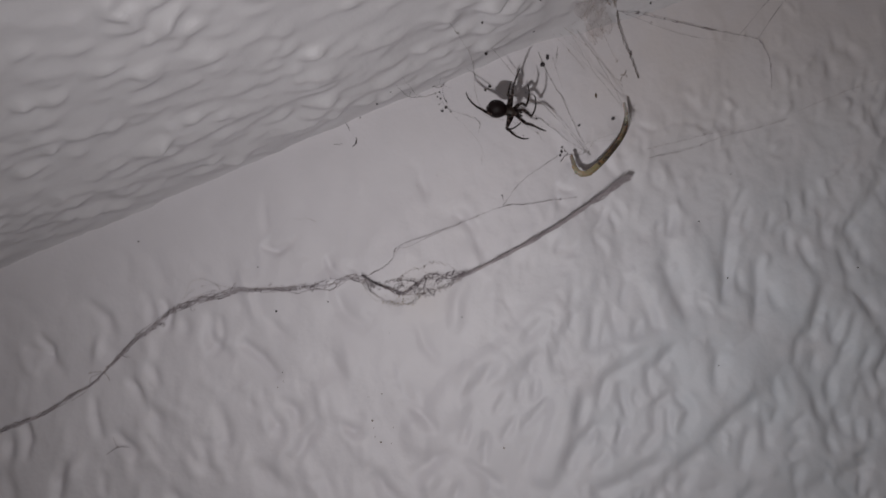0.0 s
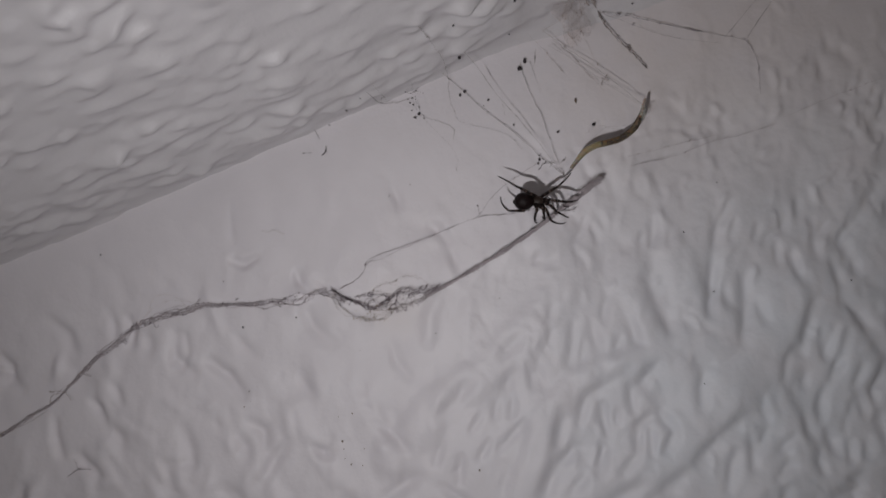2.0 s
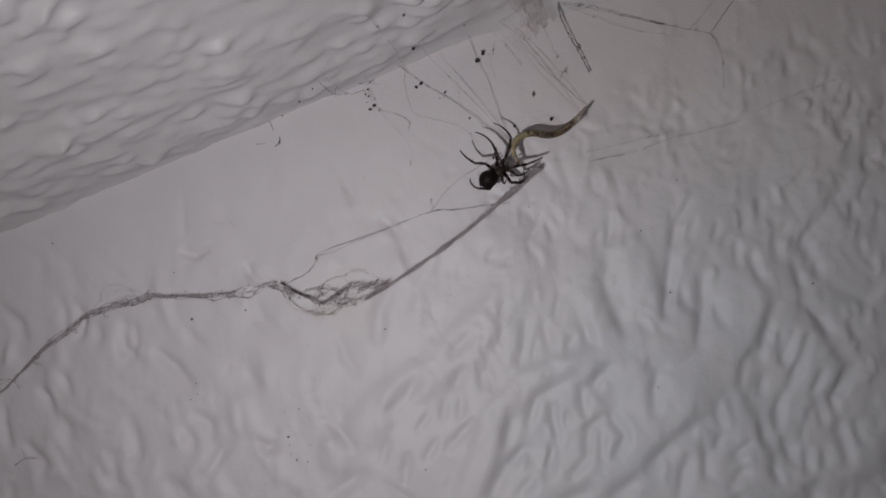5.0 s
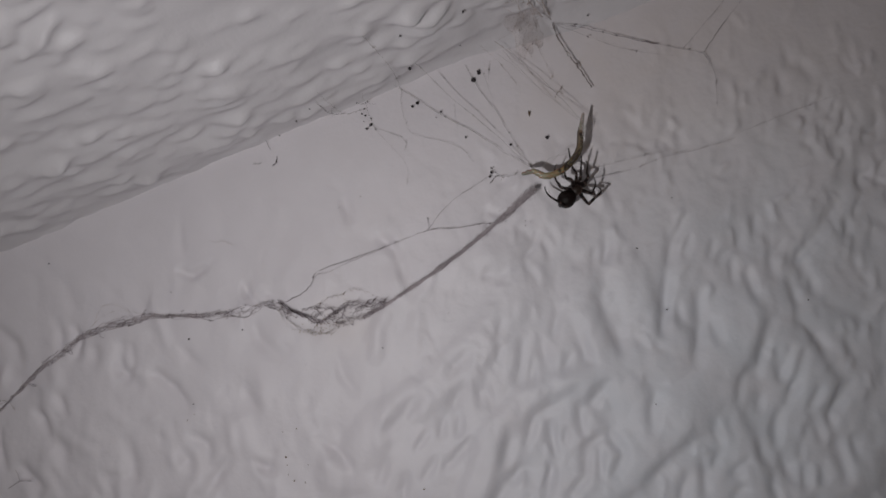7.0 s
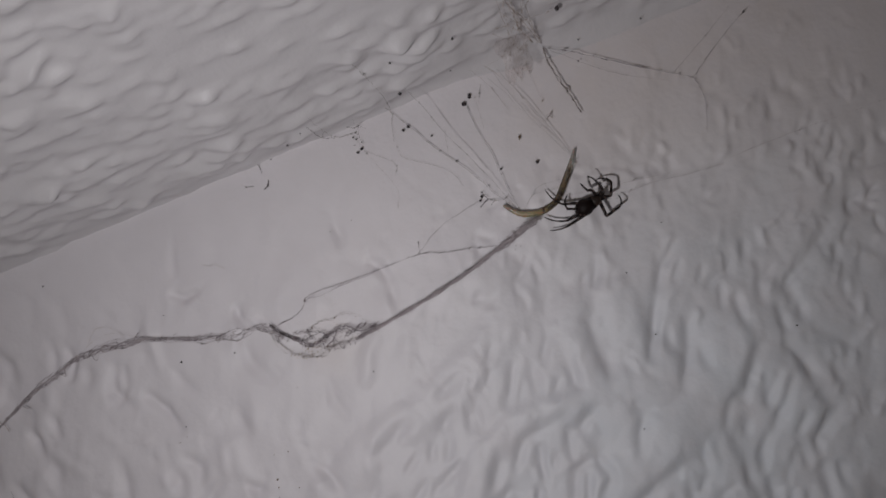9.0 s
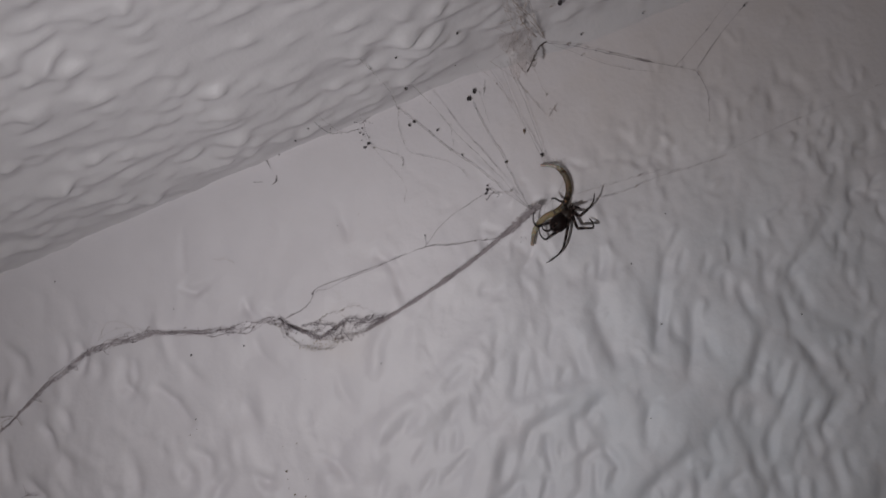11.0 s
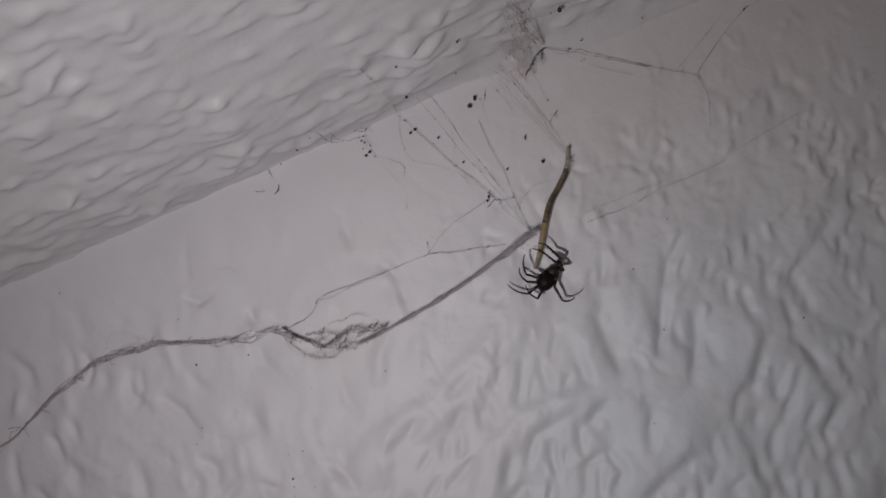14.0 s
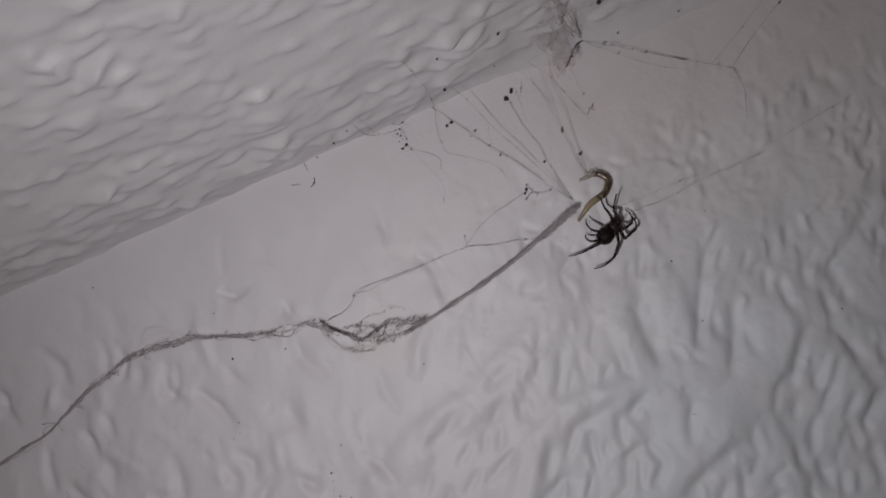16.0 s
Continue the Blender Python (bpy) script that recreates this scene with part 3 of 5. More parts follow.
# the strands of its sag, and the threads round it: along and up
SAG = {
    "twist": [(-12.6, -21.6), (-11.8, -22.8), (-11.2, -23.7), (-10.5, -24.4), (-9.7, -25)],
    "main": [(-10.5, -24.4), (-9.6, -25.2), (-8.5, -26.1), (-7.2, -26.2), (-5.8, -26.1), (-4.2, -25.6), (-2.7, -25.9), (-1.3, -26.6), (0.6, -27.2)],
    "upper": [(-10.4, -24.1), (-8.6, -24.3), (-7.1, -24.7), (-5.3, -25.6), (-4.1, -25.9), (-2.5, -26.2), (-1, -26.6), (0.8, -27.2)],
    "cell": [(-7.8, -24.1), (-7.9, -25.2), (-7, -26.2), (-5.9, -25.7), (-7.1, -24.5)],
    "mesh": [(-8.9, -25.8), (-7.6, -25.3), (-6.3, -25.2), (-6.1, -26.1), (-5.2, -25.9)],
    "low": [(-8.8, -26.1), (-7, -26.6), (-5.8, -26.7), (-4.4, -27.2), (-3.3, -27), (-2.7, -26.5), (-1.5, -26.6), (0.2, -27.2)],
}
LOOSE = {
    "fine": [(-7.6, -24.2), (-7, -23.9), (-5.7, -23.9), (-4.6, -24.2), (-4, -25.4)],
    "hair": [(-4.8, -24.2), (-3.3, -23.9), (-2.1, -24.3), (-1, -25.1), (-0.1, -26.2)],
    "loop": [(-12.5, -22.2), (-12.6, -23.5), (-12, -25), (-10.9, -26.6), (-9.5, -27.4), (-8.4, -27.9), (-7.2, -27.9), (-6, -27.6), (-4.9, -27.6), (-3, -27.8), (-1.2, -27.5), (0.4, -27.4)],
    "brown": [(-10.5, -24.6), (-8.8, -26.1), (-7, -27.1), (-5.1, -27.6)],
}


def build_dust_cord():
    cord = thing("dust_cord", "grey cord of matted dusty cobweb lying along the wall", "cobweb", pose(*place(0, -22)))
    rng = random.Random(5)

    def add(name, bm, mat, label=""):
        ob = part(name, bm, mat, cord, label)
        ob.matrix_parent_inverse = cord.matrix_basis.inverted()

    close = []
    for one, two in zip(CORD, CORD[1:]):
        close += [tuple(p + (q - p) * s / 3 for p, q in zip(one, two)) for s in range(3)]
    for k in range(10):
        bm = bmesh.new()
        shift, phase = rng.uniform(-0.22, 0.16), rng.uniform(0, 6.28)
        points = []
        for n, (u, v, out) in enumerate(c for c in close if c[0] < (-11.2 if k < 6 else -14 - k)):
            frayed = 1.1 + 2.0 * math.exp(-(((u + 17) / 4) ** 2)) + 1.6 * math.exp(-(((u + 36) / 7) ** 2))
            points.append((u + rng.gauss(0, 0.15), v + frayed * (shift + 0.13 * math.sin(n * 0.9 + phase) + rng.gauss(0, 0.07)) + rng.gauss(0, 0.03), out + rng.uniform(-0.15, 0.35)))
        thread(bm, points, (0.027, 0.015, 0.02)[k % 3], 40 + k, wobble=0.13, clumps=2.6, steps=5)
        add("strand", bm, (CORD_DUST, PALE_DUST, DUST, PALE_DUST, CORD_DUST)[k % 5])
    # the sag: a dark twist, a lacy mesh of strands over it, and a pale loop below
    bm = bmesh.new()
    for k in range(3):
        thread(bm, [(u + rng.gauss(0, 0.1), v + rng.gauss(0, 0.12), 0.8) for u, v in SAG["twist"]], 0.036, 60 + k, wobble=0.14, clumps=4.0)
    add("dark_twist", bm, DARK_DUST, "dark twisted piece of cord")
    for name, copies, loose, radius in (("main", 4, 0.18, 0.022), ("upper", 3, 0.24, 0.017), ("cell", 2, 0.12, 0.013), ("mesh", 2, 0.12, 0.012), ("low", 2, 0.22, 0.014)):
        bm = bmesh.new()
        for k in range(copies):
            thread(bm, [(u + rng.gauss(0, loose), v + rng.gauss(0, loose), 0.9 + rng.uniform(-0.2, 0.3)) for u, v in SAG[name]], radius * rng.uniform(0.6, 1.2), 64 + 7 * k + len(name), wobble=0.22, clumps=1.7)
        add("strand", bm, DUST)
    bm = bmesh.new()
    for name in ("fine", "hair"):
        thread(bm, [(u, v, 1.0) for u, v in LOOSE[name]], 0.012, 90, wobble=0.22, clumps=1.2)
    add("strand", bm, BROWN_DUST)
    bm = bmesh.new()
    for k in range(4):
        thread(bm, [(u + rng.gauss(0, 0.2), v + rng.gauss(0, 0.2), 0.4) for u, v in LOOSE["loop"]], 0.015, 104 + k, wobble=0.2, clumps=1.2)
    add("pale_loop", bm, LOOP_DUST, "pale loop of threads below the cord")
    bm = bmesh.new()
    for k in range(2):
        thread(bm, [(u + rng.gauss(0, 0.1), v + rng.gauss(0, 0.1), 0.7) for u, v in LOOSE["brown"]], 0.015, 112 + k, wobble=0.2, clumps=2.0)
    add("strand", bm, BROWN_DUST)
    bm = bmesh.new()
    for k in range(50):
        add_clump(bm, place(-8.6 + rng.gauss(0, 1.3), -27.0 + rng.gauss(0, 0.55), 0.5), rng.uniform(0.00003, 0.00010), rng)
    add("yellow_tuft", bm, YELLOW_DUST, "yellowish crumbs caught in the cord")
    # short loose fibres
    bm = bmesh.new()
    for k in range(84):
        if rng.random() < 0.3:
            u = rng.gauss(-5.0, 3.4)
        else:
            u = rng.uniform(-50, 1)
        n = max(0, min(len(CORD) - 2, sum(c[0] <= u for c in CORD) - 1))
        s = (u - CORD[n][0]) / (CORD[n + 1][0] - CORD[n][0])
        v, out = (CORD[n][m] + (CORD[n + 1][m] - CORD[n][m]) * s for m in (1, 2))
        loose = 0.17 + 0.5 * math.exp(-(((u + 5) / 4.5) ** 2))
        p = Vector((u + rng.gauss(0, 0.3), v + rng.gauss(0.1, loose), out + rng.uniform(0, 0.6)))
        way = Vector((1, rng.gauss(0, 0.45), rng.gauss(0, 0.3))).normalized() * rng.uniform(0.3, 0.9 + 0.7 * loose)
        bend = Vector((rng.gauss(0, 0.35), rng.gauss(0, 0.45), 0))
        thread(bm, [tuple(p), tuple(p + way * 0.5 + bend), tuple(p + way)], 0.02, 200 + k, wobble=0.08, clumps=0.6, steps=4)
    add("fuzz", bm, DUST, "fine tangled grey fibres")


build_dust_cord()
CORD_ROOT = (0.2, -27.3, 1.0)


LONG = 28.0


def build_cord_end():
    """The matted free end of the cord, along its own x axis from the root; it swings with the web."""
    end = thing("cord_end", "pale grey matted end of the dusty web cord", "cobweb", Matrix())
    rng = random.Random(9)
    for k in range(10):
        bm = bmesh.new()
        run, shift, twist = [], rng.uniform(0.04, 0.18), rng.uniform(0, 6.28)
        start = rng.uniform(0, 0.16)
        for n in range(70):
            s = start + (1 - start) * n / 69
            bow = -0.8 * math.sin(s * math.pi) + 0.08 * math.sin(s * 17 + k)
            thick = 0.85 + 0.55 * math.sin(s * 23) * math.sin(s * 9 + 1) + 1.6 * s**4
            run.append(Vector((s * (LONG - 0.08 * k) - 0.3, bow + thick * shift * math.cos(s * 26 + twist) + rng.gauss(0, 0.05), 0.1 + thick * shift * math.sin(s * 26 + twist) + rng.gauss(0, 0.05))) / 1000)
        add_tube(bm, run, [0.000042 * rng.uniform(0.5, 1.5) * (0.8 + 0.7 * n / 70) for n in range(70)])
        for _ in range(150):
            n = int(69 * rng.random() ** 0.8)
            way = Vector((rng.gauss(0, 1), rng.gauss(0, 0.8), rng.gauss(0, 0.5))).normalized() * rng.uniform(0.00015, 0.0003 + 0.0003 * n / 70)
            add_tube(bm, [run[n], run[n] + way * 0.6, run[n] + way + Vector((rng.gauss(0, 0.0001), rng.gauss(0, 0.0001), 0))], [0.000014, 0.000012, 0.000007], 3)
        for _ in range(90):
            n = rng.randrange(70)
            loose = 0.00005 + 0.00013 * max(0, math.sin(n * 0.41 + 1.3)) ** 3
            at = run[n] + Vector((0, rng.gauss(0, loose), rng.gauss(0, 0.00005)))
            add_clump(bm, at, 0.000045 * rng.uniform(0.6, 1.8), rng)
        part("strand", bm, CORD_DUST, end)
    bm = bmesh.new()
    for _ in range(200):
        at = Vector((LONG - abs(rng.gauss(0, 2.2)), rng.gauss(-0.05, 0.19), 0.1 + rng.gauss(0, 0.15))) / 1000
        add_clump(bm, at, rng.uniform(0.00004, 0.00010), rng)
        way = Vector((rng.gauss(0, 1), rng.gauss(0, 0.8), rng.gauss(0, 0.4))).normalized() * rng.uniform(0.0002, 0.0007)
        add_tube(bm, [at, at + way * 0.6, at + way], [0.000016, 0.000013, 0.000007], 3)
    part("fluff", bm, PALE_DUST, end, "pale fluffy tip")
    return end


cord_end = build_cord_end()


def build_web(name, label, threads, mat, seed, category="cobweb", wobble=0.085, thin=1.0):
    """A web of threads; each thread: its points, radius, crumbs a mm."""
    web = thing(name, label, category, pose(*place(*threads[0][0][0])))
    for n, (points, radius, clumps) in enumerate(threads):
        bm = bmesh.new()
        thread(bm, points, thin * radius, seed + n, wobble=wobble, clumps=clumps)
        ob = part("web_thread", bm, mat, web)
        ob.matrix_parent_inverse = web.matrix_basis.inverted()
    return web


build_web("thin_dusty_thread", "thin sagging thread with dust that leaves the cord", [
    ([(-12.6, -22.2, 0.7), (-8.3, -21.6, 0.7), (-6.4, -20, 0.7), (-1.9, -20.1, 0.7), (2.1, -20.3, 0.7), (9.4, -20.5, 0.7), (12.5, -21.5, 0.7), (16.3, -22.4, 0.7), (19.5, -23.4, 0.7)], 0.026, 1.8),
    ([(-7.2, -20.9, 0.8), (-6.4, -20.3, 0.8), (-4.8, -20.6, 0.8), (-1.9, -20.4, 0.8), (2.1, -20.5, 0.8), (6, -20.3, 0.8)], 0.013, 1.2),
    ([(10, -19, 0.8), (9.8, -20.4, 0.8)], 0.016, 0.64),
    ([(9.4, -20.4, 0.8), (13.7, -18.1, 0.8), (19.8, -16.9, 0.8)], 0.0144, 0.64)], DUST, 300)
build_web("cobweb", "tangled cobweb of fine grey threads with caught crumbs", [
    ([(10.9, 2.9, 13.9), (11.9, 1.8, 11.1), (13.1, -0.1, 6.1), (13.3, -1.1, 0.6)], 0.032, 2.56),
    ([(13.3, -1.1, 0.6), (12.5, -3.1, 0.6), (12.2, -6.2, 0.6), (12.7, -7.7, 0.6), (17.2, -11.2, 0.6), (18.6, -14.2, 0.6)], 0.016, 0.8),
    ([(8.3, -0.8, 4.1), (7.8, -1.5, 0.6), (7.7, -4.1, 0.6), (11, -7.5, 0.6), (10.5, -9.3, 0.6)], 0.0144, 0.96),
    ([(24.5, -3.3, 0.6), (24, -8, 0.6)], 0.012, 0.64),
    ([(25.9, -2.1, 0.6), (24.7, -4.3, 0.6)], 0.016, 1.92),
    ([(19.1, -5.9, 0.6), (18.3, -9.1, 0.6)], 0.0112, 0.32),
    ([(3.2, 0.4, 7.3), (3.9, -0.6, 4.7), (4.8, -1, 0.6), (7.2, -1.6, 0.6)], 0.02, 2.24),
    ([(7.7, -4.1, 0.6), (10, -10.7, 0.6), (9.2, -13.7, 0.6)], 0.0096, 0.32)], SILK, 330, thin=0.8)
build_web("old_web_bundle", "brownish old web bundle hung in the corner", [
    ([(32.4, 1.5, 10.2), (34, 0.3, 7), (35.7, -0.6, 0.6)], 0.048, 3.84),
    ([(32, 2.3, 12.3), (32.2, 0.8, 8.5), (33.4, -0.9, 0.6), (32.6, -2.4, 0.6), (32.7, -7.6, 0.6)], 0.024, 2.24),
    ([(27, -1, 3.7), (29.7, -3.8, 0.6), (30.9, -7.9, 0.6), (32, -11.2, 0.6)], 0.016, 1.28),
    ([(25, -0.9, 4), (26.8, -2.5, 0.6), (28, -6.7, 0.6)], 0.0112, 0.96),
    ([(31, 2.5, 12.8), (31, 0.4, 7.3), (30.9, -0.9, 0.6), (31.3, -4, 0.6)], 0.02, 1.6),
    ([(30.1, 2, 11.5), (32.3, 0.8, 8.5), (34.6, -0.3, 5.4), (35.7, -0.6, 0.6)], 0.02, 2.56),
    ([(28.8, 0.8, 8.5), (30.8, -0.1, 6), (33.4, -0.9, 0.6)], 0.016, 1.6),
    ([(33.4, 2, 11.6), (32.6, 0.8, 8.4), (30.6, -0.7, 4.6), (27.2, -1.1, 3.5)], 0.0144, 1.28)], WAD, 360, thin=0.75)
thick_strand = build_web("thick_strand", "thick dark strand of old web with knots", [
    ([(35.4, -1, 1.8), (35.2, -2.8, 1.6), (35.6, -5.3, 1.5), (35.9, -7.2, 1.4), (36.3, -9.4, 1.3), (36.6, -11.2, 1.2)], 0.042, 4.5),
    ([(35.4, -1.1, 1.9), (35.3, -2.9, 1.7), (35.4, -5.3, 1.6), (35.9, -7.5, 1.5)], 0.03, 5.0),
    ([(35.8, -7.0, 1.4), (36.1, -7.6, 1.5), (35.9, -8.1, 1.4)], 0.06, 4.0)], STRAND_DUST, 370)
build_web("old_web_wad", "brown wad of tangled old web stuck in the corner", [
    ([(31.3, 2.6, 13.1), (30.8, 1.4, 9.9), (33.5, -0.5, 5.1)], 0.013, 1.6),
    ([(31.5, 2.2, 12.1), (32.5, 0.4, 7.4), (33.9, -0.8, 4.4)], 0.026, 2.2),
    ([(32.5, 3.3, 15), (33.6, 1.7, 10.8), (34.5, -1, 3.6)], 0.018, 2.0),
    ([(37.1, 0.7, 8.1), (33.6, 0.8, 8.5), (29.2, 1, 8.9)], 0.026, 2.2),
    ([(31.5, 2.8, 13.7), (32.3, 1.3, 9.7), (33.7, -0.6, 0.8)], 0.018, 2.0),
    ([(30.2, 3.3, 14.9), (33, 0.8, 8.4), (34.8, -1, 3.7)], 0.026, 2.2),
    ([(33.2, 2.5, 12.8), (33.1, 1.9, 11.4), (33.1, 0.8, 8.4)], 0.013, 1.6),
    ([(34.3, 1.9, 11.4), (31.9, 0.8, 8.4), (30, -0.7, 4.5)], 0.018, 2.0),
    ([(30.2, 2.6, 13.2), (30.8, 0.7, 8), (32.1, -1, 3.8)], 0.013, 1.6)], WAD, 440)


def build_web_film():
    """A crumpled film of old web, thin, with a ragged rim."""
    film = thing("web_film", "brownish crumpled film of old web in the corner", "cobweb", pose(*place(31.3, -0.6, 5)))
    rng = random.Random(17)
    bm = bmesh.new()
    n_u, n_v = 16, 22
    rows = []
    for i in range(n_u + 1):
        row = []
        for j in range(n_v + 1):
            s, t = i / n_u - 0.5, j / n_v - 0.5
            ragged = 1 + 0.16 * math.sin(j * 0.62) * abs(s) * 2 + 0.14 * math.sin(i * 0.9 + 1) * abs(t) * 2
            x = s * (4.4 + 1.6 * t) * math.sqrt(max(0.05, 1 - 2.4 * t * t)) * ragged + 1.2 * t + rng.gauss(0, 0.07)
            z = t * 8.0 * ragged + 0.6 * s + rng.gauss(0, 0.07)
            row.append(bm.verts.new(Vector((x, 0.35 * math.sin(3 * s + 5 * t) + 0.25 * math.sin(9 * s - 6 * t) + rng.gauss(0, 0.06), z)) / 1000))
        rows.append(row)
    for i in range(n_u):
        for j in range(n_v):
            if rng.random() > 0.10 or 4 < i < 11:
                bm.faces.new((rows[i][j], rows[i + 1][j], rows[i + 1][j + 1], rows[i][j + 1]))
    bmesh.ops.solidify(bm, geom=bm.faces[:], thickness=0.00003)
    part("film", bm, FILM, film)


build_web_film()
build_web("forked_thread", "dusty forked thread spanning from wall to ceiling", [
    ([(35.3, -1.2, 2.2), (38.8, -3.2, 1.6), (44, -6.8, 1), (48, -9.6, 0.8), (52.2, -12.5, 0.7)], 0.023, 4.16),
    # faint lower thread that stands in for the main thread's cast shadow
    ([(35.9, -1.7, 2), (42.5, -7.5, 0.8), (48.8, -11.5, 0.7)], 0.012, 1.28),
    ([(52.2, -12.5, 0.7), (56.8, -9.5, 1.2), (61.3, -7.1, 1.7)], 0.0208, 1.6),
    ([(49.8, -11.1, 0.7), (55.9, -7.9, 1.3), (59.9, -5.7, 1.9)], 0.0144, 0.96),
    ([(52.2, -12.6, 0.8), (52.4, -15, 0.8), (52, -16.9, 0.8), (50.7, -20.1, 0.8)], 0.0208, 1.92)], DUST, 390, thin=0.85)
wall_thread = build_web("wall_thread", "pale dusty thread stretched close along the wall", [
    ([(50.9, -24.7, 0.8), (45.6, -24.1, 0.8), (41.2, -23.4, 0.8), (36.9, -23.3, 0.8), (30.9, -22.2, 0.8)], 0.022, 2.6),
    ([(44.1, -23.1, 0.8), (37.8, -22, 0.8), (31.1, -20.9, 0.8)], 0.013, 1.7),
    ([(51.8, -24.3, 0.8), (60.5, -24.3, 0.8), (73.3, -24.9, 0.8)], 0.012, 0.64)], PALE_DUST, 410)

# crumbs and droppings: (u, v, out, size in mm)
SPECKS_ON_WEB = [
    (22.8, -3.7, 0.6, 0.36), (23.9, -3.0, 0.6, 0.42), (15.3, -0.5, 4.9, 0.36), (13.8, -3.9, 0.6, 0.32), (14.6, -3.7, 0.6, 0.26), (17.1, -6.1, 0.6, 0.25),
    (18.9, -10.7, 0.6, 0.16), (24.0, -14.0, 0.6, 0.2), (28.8, -15.0, 0.6, 0.32), (19.8, -16.9, 0.6, 0.22), (20.2, -16.5, 0.6, 0.22), (7.6, -1.6, 0.6, 0.22),
    (7.6, -4.0, 0.6, 0.36), (6.9, -4.3, 0.6, 0.27), (7.4, -2.5, 0.6, 0.18), (3.2, 0.7, 0.6, 0.26), (2.1, 2.8, 0.6, 0.18), (15.6, 1.6, 10.5, 0.16), (23.9, 1.5, 10.2, 0.2), (22.5, -0.4, 5.3, 0.16),
    (7.1, -2.1, 0.6, 0.13), (6.9, -3.2, 0.6, 0.12), (16.2, -6.6, 0.6, 0.1),
]
SPECKS_ON_WALL = [
    (37.6, 0.7, 8.2, 0.62), (48.8, -2.6, 1.7, 0.26), (61.4, -7.1, 1.5, 0.36), (40.1, -2, 1.8, 0.18), (10.0, -18.9, 0.2, 0.22), (-1.9, -32.6, 0.2, 0.15), (40.6, -28.7, 0.2, 0.16),
    (31.9, -33.7, 0.2, 0.16), (34.1, -41.8, 0.2, 0.17), (27.9, -52.2, 0.3, 0.2), (50.9, -47.3, 0.2, 0.2), (13.7, -34.1, 0.2, 0.16), (7.8, -31.6, 0.2, 0.12),
    (-0.6, -12.9, 0.2, 0.13), (21.9, -24.2, 0.3, 0.14), (22.4, -24.6, 0.3, 0.13), (21.6, -24.8, 0.3, 0.1), (-12.2, -30.8, 0.2, 0.13), (-28.2, -30.0, 0.2, 0.13),
]
FAINT_SPECKS = [(33.8, -33.1, 0.12), (-25.9, -21.7, 0.14), (-18.6, -23.3, 0.13), (-26.1, -14.8, 0.1), (-40.9, -4.5, 0.12)]


def build_speck(u, v, out, size, seed, mat=SPECK, label="tiny black crumb caught in the cobweb", stretch=1.0, tilt=0.0):
    rng = random.Random(seed)
    bm = bmesh.new()
    add_clump(bm, Vector(), size / 1000 * 0.85, rng, 0.22)
    bmesh.ops.subdivide_edges(bm, edges=bm.edges[:], cuts=1, use_grid_fill=True, smooth=0.6)
    for vert in bm.verts:
        vert.co.x *= stretch
    ob = part("speck", bm, mat)
    ob.matrix_basis = pose(*place(u, v, out), 0, tilt, 0)
    return tagged(ob, label, "debris", "specks")


for n, row in enumerate(SPECKS_ON_WEB):
    build_speck(*row, 500 + n)
for n, row in enumerate(SPECKS_ON_WALL):
    build_speck(*row[:3], 0.66 * row[3], 540 + n, label="tiny dark fly speck stuck on the wall")
for n, (u, v, size) in enumerate(FAINT_SPECKS):
    build_speck(u, v, 0.22, size, 730 + n, label="tiny dark fly speck stuck on the wall")
build_speck(27.9, -11.0, 0.7, 0.16, 580, BROWN_SPECK, "small brown splinter hanging in the cobweb", 3.2, -75)
# a hooked dark fibre stuck on the wall
build_web("dark_fibre", "short hooked dark fibre stuck on the wall", [
    ([(-6.0, -2.9, 0.3), (-6.3, -3.6, 0.35), (-7.0, -3.9, 0.3)], 0.04, 0.8), ([(-9.4, -2.6, 0.3), (-8.2, -3.0, 0.3)], 0.035, 0.6),
    ([(-6.6, -0.2, 0.3), (-6.5, -1.6, 0.3)], 0.025, 0.4)], FIBRE, 430, "fibre")

build_web("wall_fibre", "thin grey fibre lying loose on the wall paint", [
    ([(-55.4, -31.1, 0.4), (-53.6, -30.8, 0.45), (-52.0, -31.4, 0.4)], 0.03, 0.6), ([(-53.8, -29.2, 0.4), (-53.6, -30.8, 0.4)], 0.02, 0.4)], DUST, 450, "fibre")
build_web("loose_loop", "pale loose loop of web beside the cord", [
    ([(-37.3, -14.6, 0.5), (-35.8, -13.2, 0.6), (-34.0, -13.4, 0.6), (-32.5, -14.8, 0.6), (-32.3, -16.0, 0.5)], 0.016, 1.2),
    ([(-39.0, -15.6, 0.5), (-36.0, -14.4, 0.6), (-33.2, -14.6, 0.6), (-30.5, -16.2, 0.5)], 0.013, 0.8)], LOOP_DUST, 455)
build_web("curled_fibre", "short pale curled fibre stuck on the wall", [
    ([(-18.7, -10.3, 0.35), (-17.9, -10.9, 0.4), (-17.0, -11.0, 0.4), (-15.9, -12.1, 0.35)], 0.022, 0.6)], LOOP_DUST, 460, "fibre")
build_web("brown_wisp", "small curled brown wisp of web on the cord", [
    ([(-53.9, -19.5, 0.6), (-52.7, -19.8, 0.7), (-51.7, -20.5, 0.7), (-51.4, -21.7, 0.6)], 0.026, 1.2),
    ([(-54.2, -21.0, 0.6), (-53.7, -20.2, 0.7), (-52.3, -20.2, 0.7)], 0.02, 0.8)], BROWN_DUST, 465)
